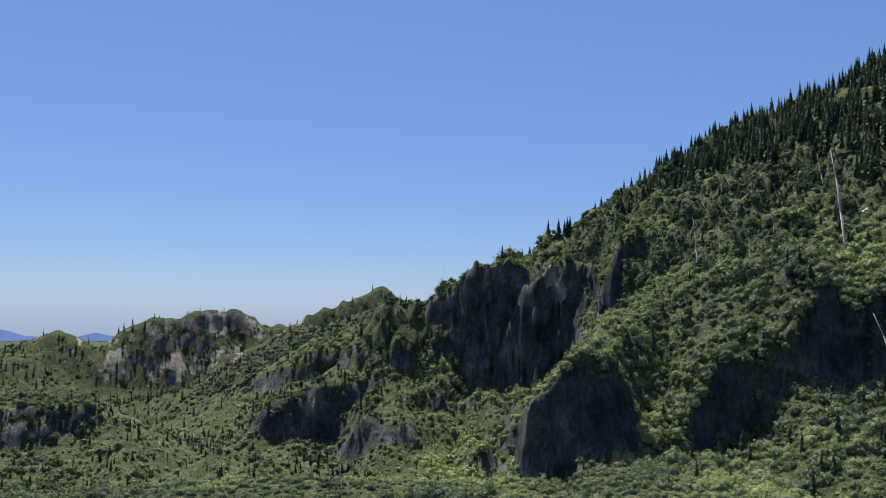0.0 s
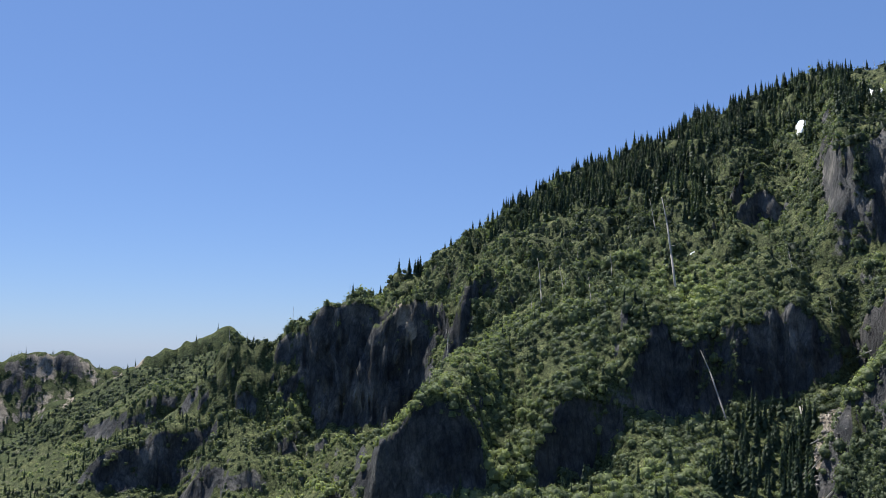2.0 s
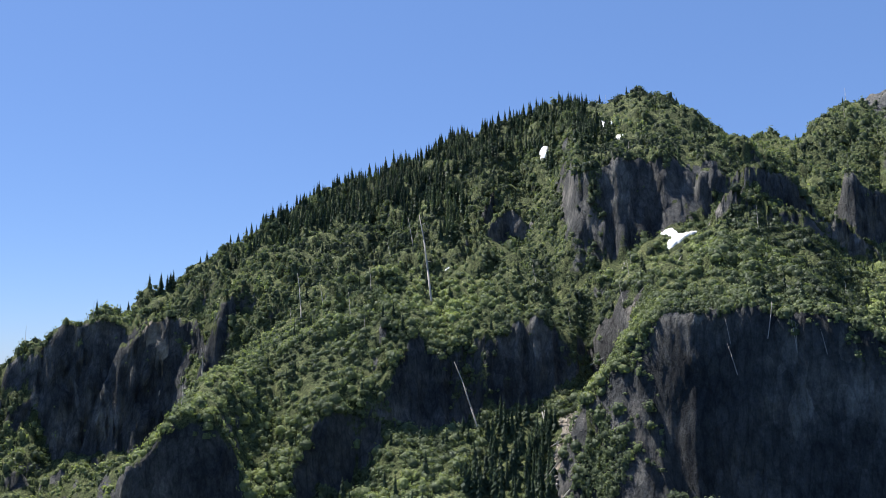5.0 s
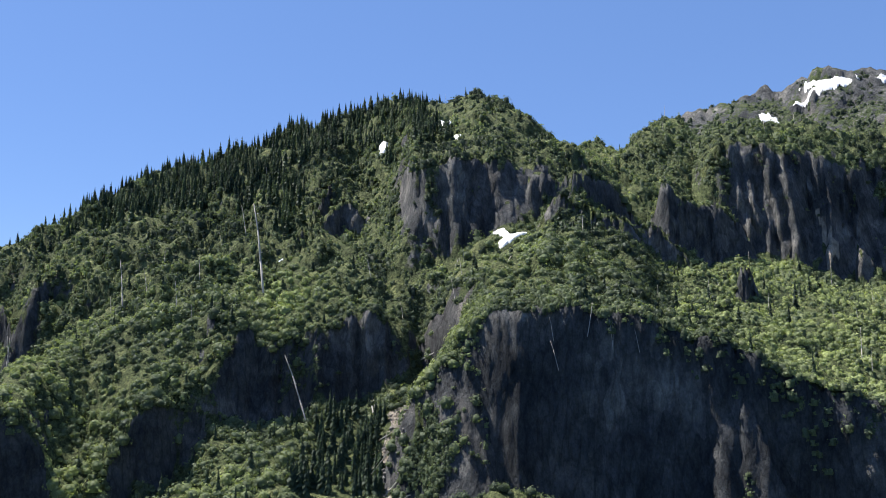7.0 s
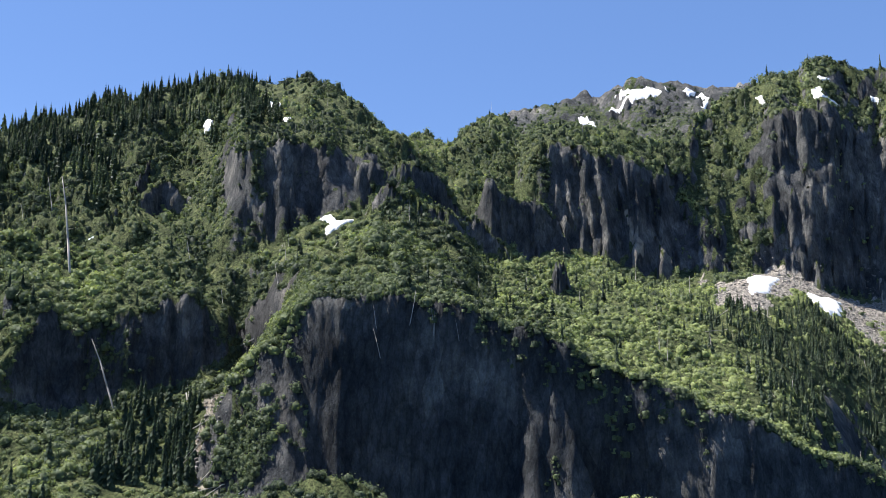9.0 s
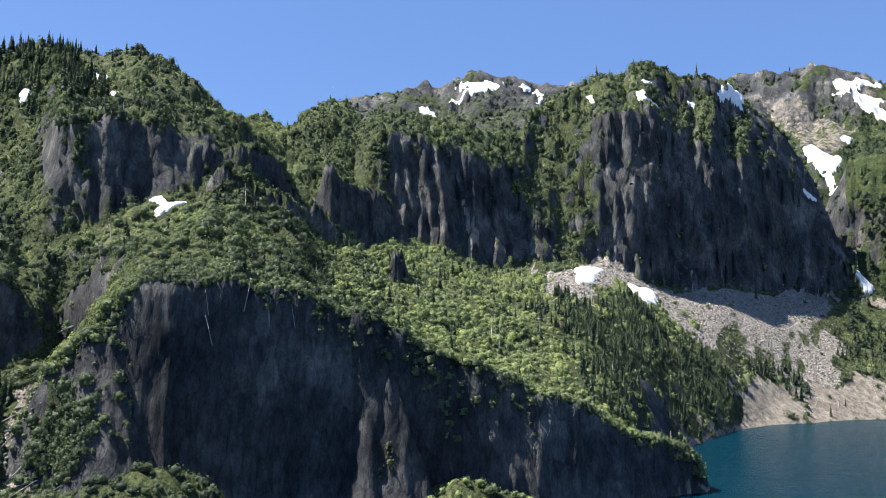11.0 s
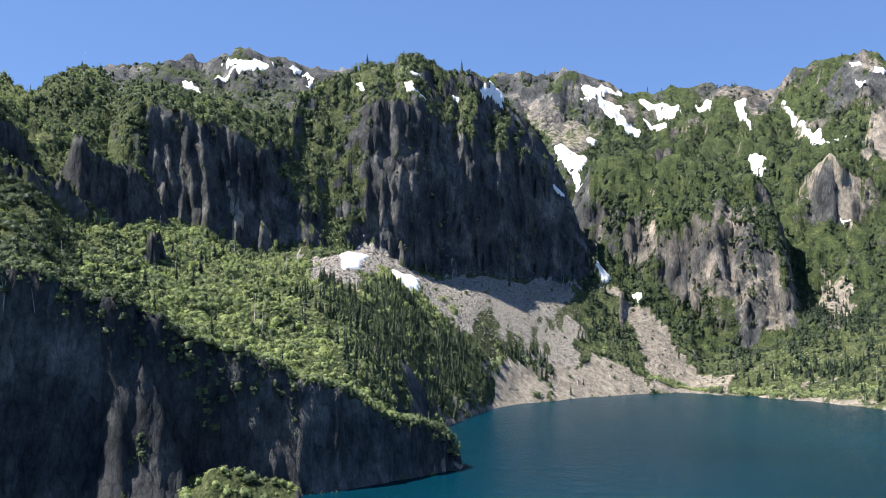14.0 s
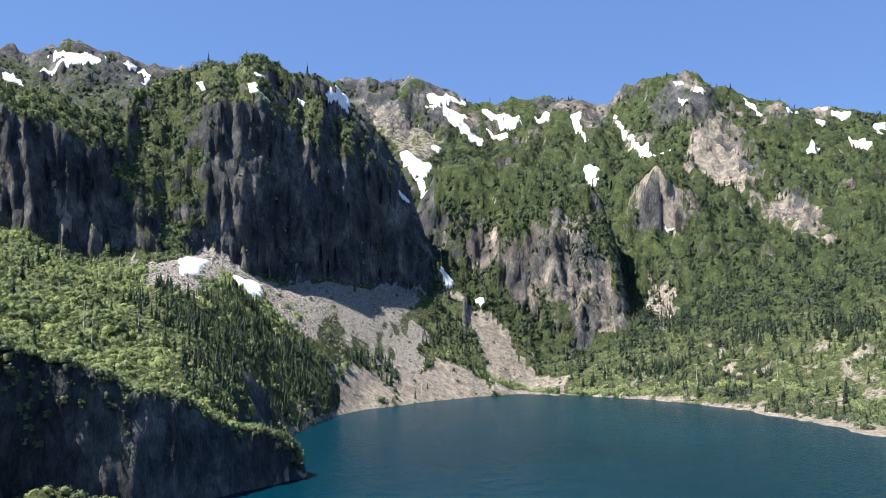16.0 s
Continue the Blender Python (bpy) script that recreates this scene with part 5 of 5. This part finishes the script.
# ---- snow
def snow_patch(outline):
    """A snowfield that lies on the land, thick in the middle and thin at its ragged edge."""
    p = np.array(outline, float)
    lo, hi = p.min(axis=0) - 2, p.max(axis=0) + 2
    step = float(np.clip(np.sqrt(np.prod(hi - lo)) / 45, 0.45, 1.6))
    gx, gy = np.meshgrid(np.arange(lo[0], hi[0] + step, step), np.arange(lo[1], hi[1] + step, step), indexing="ij")
    gx, gy = gx + 0.3 * step * fbm(gx * 3.1, gy * 3.1, 1, 461), gy + 0.3 * step * fbm(gx * 3.1, gy * 3.1, 1, 463)
    wob = min(1.6, 0.09 * float(np.min(hi - lo)))
    on = in_outline(outline, gx + wob * fbm(gx / 5, gy / 5, 3, 151), gy + wob * fbm(gx / 5, gy / 5, 3, 153))
    core = on.astype(float)
    for _ in range(3):  # how deep inside the edge
        q = np.pad(core, 1)
        core = core * (q[:-2, 1:-1] + q[2:, 1:-1] + q[1:-1, :-2] + q[1:-1, 2:] + core) / 5
    far = np.clip((np.hypot(*p.mean(axis=0)) - 600) / 300, 0, 1)
    bed = sum(height(gx + dx, gy + dy) for dx, dy in ((0, 0), (4, 0), (-4, 0), (0, 4), (0, -4))) / 5
    bed = np.maximum(bed, height(gx, gy) - 0.4)
    z = bed + np.where(on, 0.5 + 0.9 * far + 0.9 * core, -0.8)
    n1 = gx.shape[1]
    i, j = np.meshgrid(np.arange(gx.shape[0] - 1), np.arange(n1 - 1), indexing="ij")
    use = on[:-1, :-1].astype(int) + on[1:, :-1] + on[:-1, 1:] + on[1:, 1:] > 1
    k = (i * n1 + j)[use]
    quads = np.stack([k, k + n1, k + n1 + 1, k + 1], 1)
    ids, flat = np.unique(quads.ravel(), return_inverse=True)
    me = mesh_of("snow_patch", np.stack([gx, gy, z], -1).reshape(-1, 3)[ids], np.full(len(quads), 4), flat.ravel(), SNOW_MAT, (), True)
    return tagged(new("snow_patch", me), "patch of old white summer snow lying on the mountainside", "snow patch", group="snow patches")


for outline in SNOW:
    snow_patch(outline)

# ---- dead wood
def dead_mesh(seed):
    g = np.random.default_rng(seed)
    verts, faces = [], []

    def pole(a, b, ra, rb, sides=6):
        a, b = Vector(a), Vector(b)
        q = (b - a).to_track_quat("Z", "Y")
        i = len(verts)
        for c, r in ((a, ra), (b, rb)):
            verts.extend(tuple(c + q @ Vector((r * math.cos(k * 6.2832 / sides), r * math.sin(k * 6.2832 / sides), 0))) for k in range(sides))
        faces.extend((i + k, i + (k + 1) % sides, i + sides + (k + 1) % sides, i + sides + k) for k in range(sides))
        faces.append(tuple(i + sides + k for k in range(sides)))

    bend = [(0, 0, -0.06), (g.uniform(-.01, .01), g.uniform(-.01, .01), 0.35), (g.uniform(-.02, .02), g.uniform(-.02, .02), 0.7), (g.uniform(-.03, .03), g.uniform(-.03, .03), 1.0)]
    for a, b, ra, rb in zip(bend, bend[1:], (0.013, 0.011, 0.008), (0.011, 0.008, 0.004)):
        pole(a, b, ra, rb)
    return list(verts), list(faces)


def plain_mesh(name, vf, material):
    v, f = vf
    return mesh_of(name, np.array(v), np.array([len(q) for q in f]), np.concatenate([np.array(q) for q in f]), material)


DEAD = [plain_mesh("trunk", dead_mesh(500 + k), DEADWOOD) for k in range(4)]
LIMB = plain_mesh("limb", ([(0.05 * math.cos(k * 1.5708), 0.05 * math.sin(k * 1.5708), 0) for k in range(4)] + [(0.02 * math.cos(k * 1.5708), 0.02 * math.sin(k * 1.5708), 1) for k in range(4)], [(k, (k + 1) % 4, 4 + (k + 1) % 4, 4 + k) for k in range(4)] + [(4, 5, 6, 7)]), DEADWOOD)


def dead_tree(x, y, tall, lean=0, bearing=0, look_of=None):
    k = int(abs(x * 7 + y * 3)) % 4 if look_of is None else look_of
    t = tagged(new("dead_tree"), "bleached grey dead standing tree with broken limbs", "dead tree", group="dead trees")
    part("trunk", DEAD[k], t)
    g = np.random.default_rng(500 + k)
    for _ in range((9, 4, 12, 6)[k]):
        at, size = g.uniform(0.35, 0.96), g.uniform(0.03, 0.1)
        limb = part("limb", LIMB, t)
        limb.matrix_basis = pose(0, 0, at) @ pose(0, 0, 0, 0, g.uniform(65, 110), g.uniform(0, 360)) @ Matrix.Diagonal((size, size, size * (1.2 - at), 1))
    z = float(height(np.array([x]), np.array([y]))[0])
    t.matrix_basis = pose(x, y, z) @ pose(0, 0, 0, 0, 0, -bearing) @ pose(0, 0, 0, 0, lean, 0) @ pose(0, 0, 0, 0, 0, k * 77) @ Matrix.Diagonal((tall, tall, tall, 1))
    return t


dead_tree(174, 319, 30.5, -16.5, 28)
dead_tree(180, 375, 44.0, -5.5, 26)
dead_tree(224, 492, 20.9, -9, 24)
dead_tree(223, 346, 9.4, -8, 33)
dead_tree(229, 287, 11.1, -9, 39)
dead_tree(156, 395, 12.0, -2, 22)
dead_tree(71, 381, 13.5, -4, 11)
dead_tree(139, 479, 9.7, -3, 16)
dead_tree(211, 500, 10.3, -9, 23)
dead_tree(-30, 260, 11.9, -3, -7)
dead_tree(144, 475, 29.0, -3, 17)
dead_tree(153, 462, 15.7, -7, 18)
dead_tree(245, 302, 11.7, -4, 39)
dead_tree(420, 536, 8.5, -4, 38)
dead_tree(416, 542, 7.1, -5, 38)
dead_tree(219, 190, 10.0, -4, 49)
dead_tree(207, 204, 9.8, -13, 45)
dead_tree(727, -73, 7.2, 1, 96)
dead_tree(219, 190, 9.0, 3, 49)
dead_tree(214, 197, 12.9, 11, 47)
dead_tree(224, 183, 7.6, -9, 51)
dead_tree(227, 324, 9.0, -7, 35)
dead_tree(207, 206, 8.1, -7, 45)
dead_tree(219, 190, 6.8, -4, 49)
dead_tree(70, 381, 14.0, 5, 10)

LOG = plain_mesh("fallen_log", dead_mesh(520), DEADWOOD)


def fallen_log(x0, y0, x1, y1):
    z0, z1 = height(np.array([x0, x1], float), np.array([y0, y1], float))
    if abs(z1 - z0) > 1.1 * math.hypot(x1 - x0, y1 - y0):
        return None
    a, b = Vector((x0, y0, z0 + 0.4)), Vector((x1, y1, z1 + 0.4))
    L = (b - a).length
    ob = tagged(new("fallen_log", LOG), "bleached grey fallen tree trunk lying on the slope", "log", group="fallen logs")
    ob.matrix_basis = Matrix.LocRotScale(a, (b - a).to_track_quat("Z", "Y"), (max(L, 9), max(L, 9), L))
    return ob


fallen_log(232, 272, 249, 282)
fallen_log(225, 259, 244, 266)
fallen_log(198, 306, 187, 284)
fallen_log(187, 284, 186, 268)
fallen_log(229, 313, 228, 292)
fallen_log(356, 243, 349, 234)
fallen_log(220, 191, 219, 191)
fallen_log(356, 242, 338, 226)
fallen_log(241, 215, 228, 200)
fallen_log(423, -185, 417, -188)


def strew_logs(zone, count, seed, long=(6, 14)):
    g = np.random.default_rng(seed)
    p = np.array(ZONES[zone], float)
    lo, hi = p.min(axis=0), p.max(axis=0)
    x, y = g.uniform(lo[0], hi[0], 4000), g.uniform(lo[1], hi[1], 4000)
    ok = inside(zone, x, y, 3)
    for a, b in list(zip(x[ok], y[ok]))[:count]:
        L, th = g.uniform(*long), g.uniform(0, 6.28)
        fallen_log(a, b, a + L * math.cos(th), b + L * math.sin(th))


for zone, count in (("meadow", 34), ("fan", 45), ("chute", 40), ("gully", 44), ("flats", 40), ("forest_c", 20), ("talus", 40)):
    strew_logs(zone, count, 600 + count)

# dead trees here and there on the slopes
g = np.random.default_rng(610)
x, y = scatter(330, 720, -20, 110, 26)
z, steep, az, r = ground_of(x, y)
ok = (steep < 1.3) & (z > 3) & facing(x, y) & ~any_zone(("talus", "fan", "chute"), x, y)
for a, b in list(zip(x[ok], y[ok]))[:70]:
    dead_tree(a, b, g.uniform(5, 13), g.uniform(-7, 7), g.uniform(0, 360))

# ---- stones of the talus
def stone_shape(seed):
    g = np.random.default_rng(seed)
    t = (1 + 5 ** 0.5) / 2
    v = np.array([(-1, t, 0), (1, t, 0), (-1, -t, 0), (1, -t, 0), (0, -1, t), (0, 1, t), (0, -1, -t), (0, 1, -t), (t, 0, -1), (t, 0, 1), (-t, 0, -1), (-t, 0, 1)]) / 1.9
    v = v * g.uniform(0.7, 1.25, (12, 1)) * (1, 0.8, 0.7)
    f = [(0, 11, 5), (0, 5, 1), (0, 1, 7), (0, 7, 10), (0, 10, 11), (1, 5, 9), (5, 11, 4), (11, 10, 2), (10, 7, 6), (7, 1, 8), (3, 9, 4), (3, 4, 2), (3, 2, 6), (3, 6, 8), (3, 8, 9), (4, 9, 5), (2, 4, 11), (6, 2, 10), (8, 6, 7), (9, 8, 1)]
    return v, f, np.zeros(12)


rows = []
for zone, count, big in (("talus", 3800, 0.72), ("talus", 260, 1.15), ("chute", 90, 1.1), ("chute", 600, 0.75), ("fan", 400, 0.6), ("gully", 260, 0.7), ("flats", 300, 0.9)):
    p = np.array(ZONES[zone], float)
    lo, hi = p.min(axis=0), p.max(axis=0)
    x, y = rng.uniform(lo[0], hi[0], count * 4), rng.uniform(lo[1], hi[1], count * 4)
    ok = np.where(inside(zone, x, y))[0][:count]
    x, y = x[ok], y[ok]
    s = big * rng.uniform(0.35, 1.0, len(x)) ** 2 * 1.4
    rows.append(np.stack([x, y, height(x, y) + 0.1 * s, s, s, rng.uniform(0, 6.28, len(x)), x * 0, rng.integers(0, 5, len(x))], 1))
tagged(gather("talus_stones", [stone_shape(700 + k) for k in range(5)], np.concatenate(rows), STONE), "loose grey boulders strewn over the scree", "stones", kind="stuff")
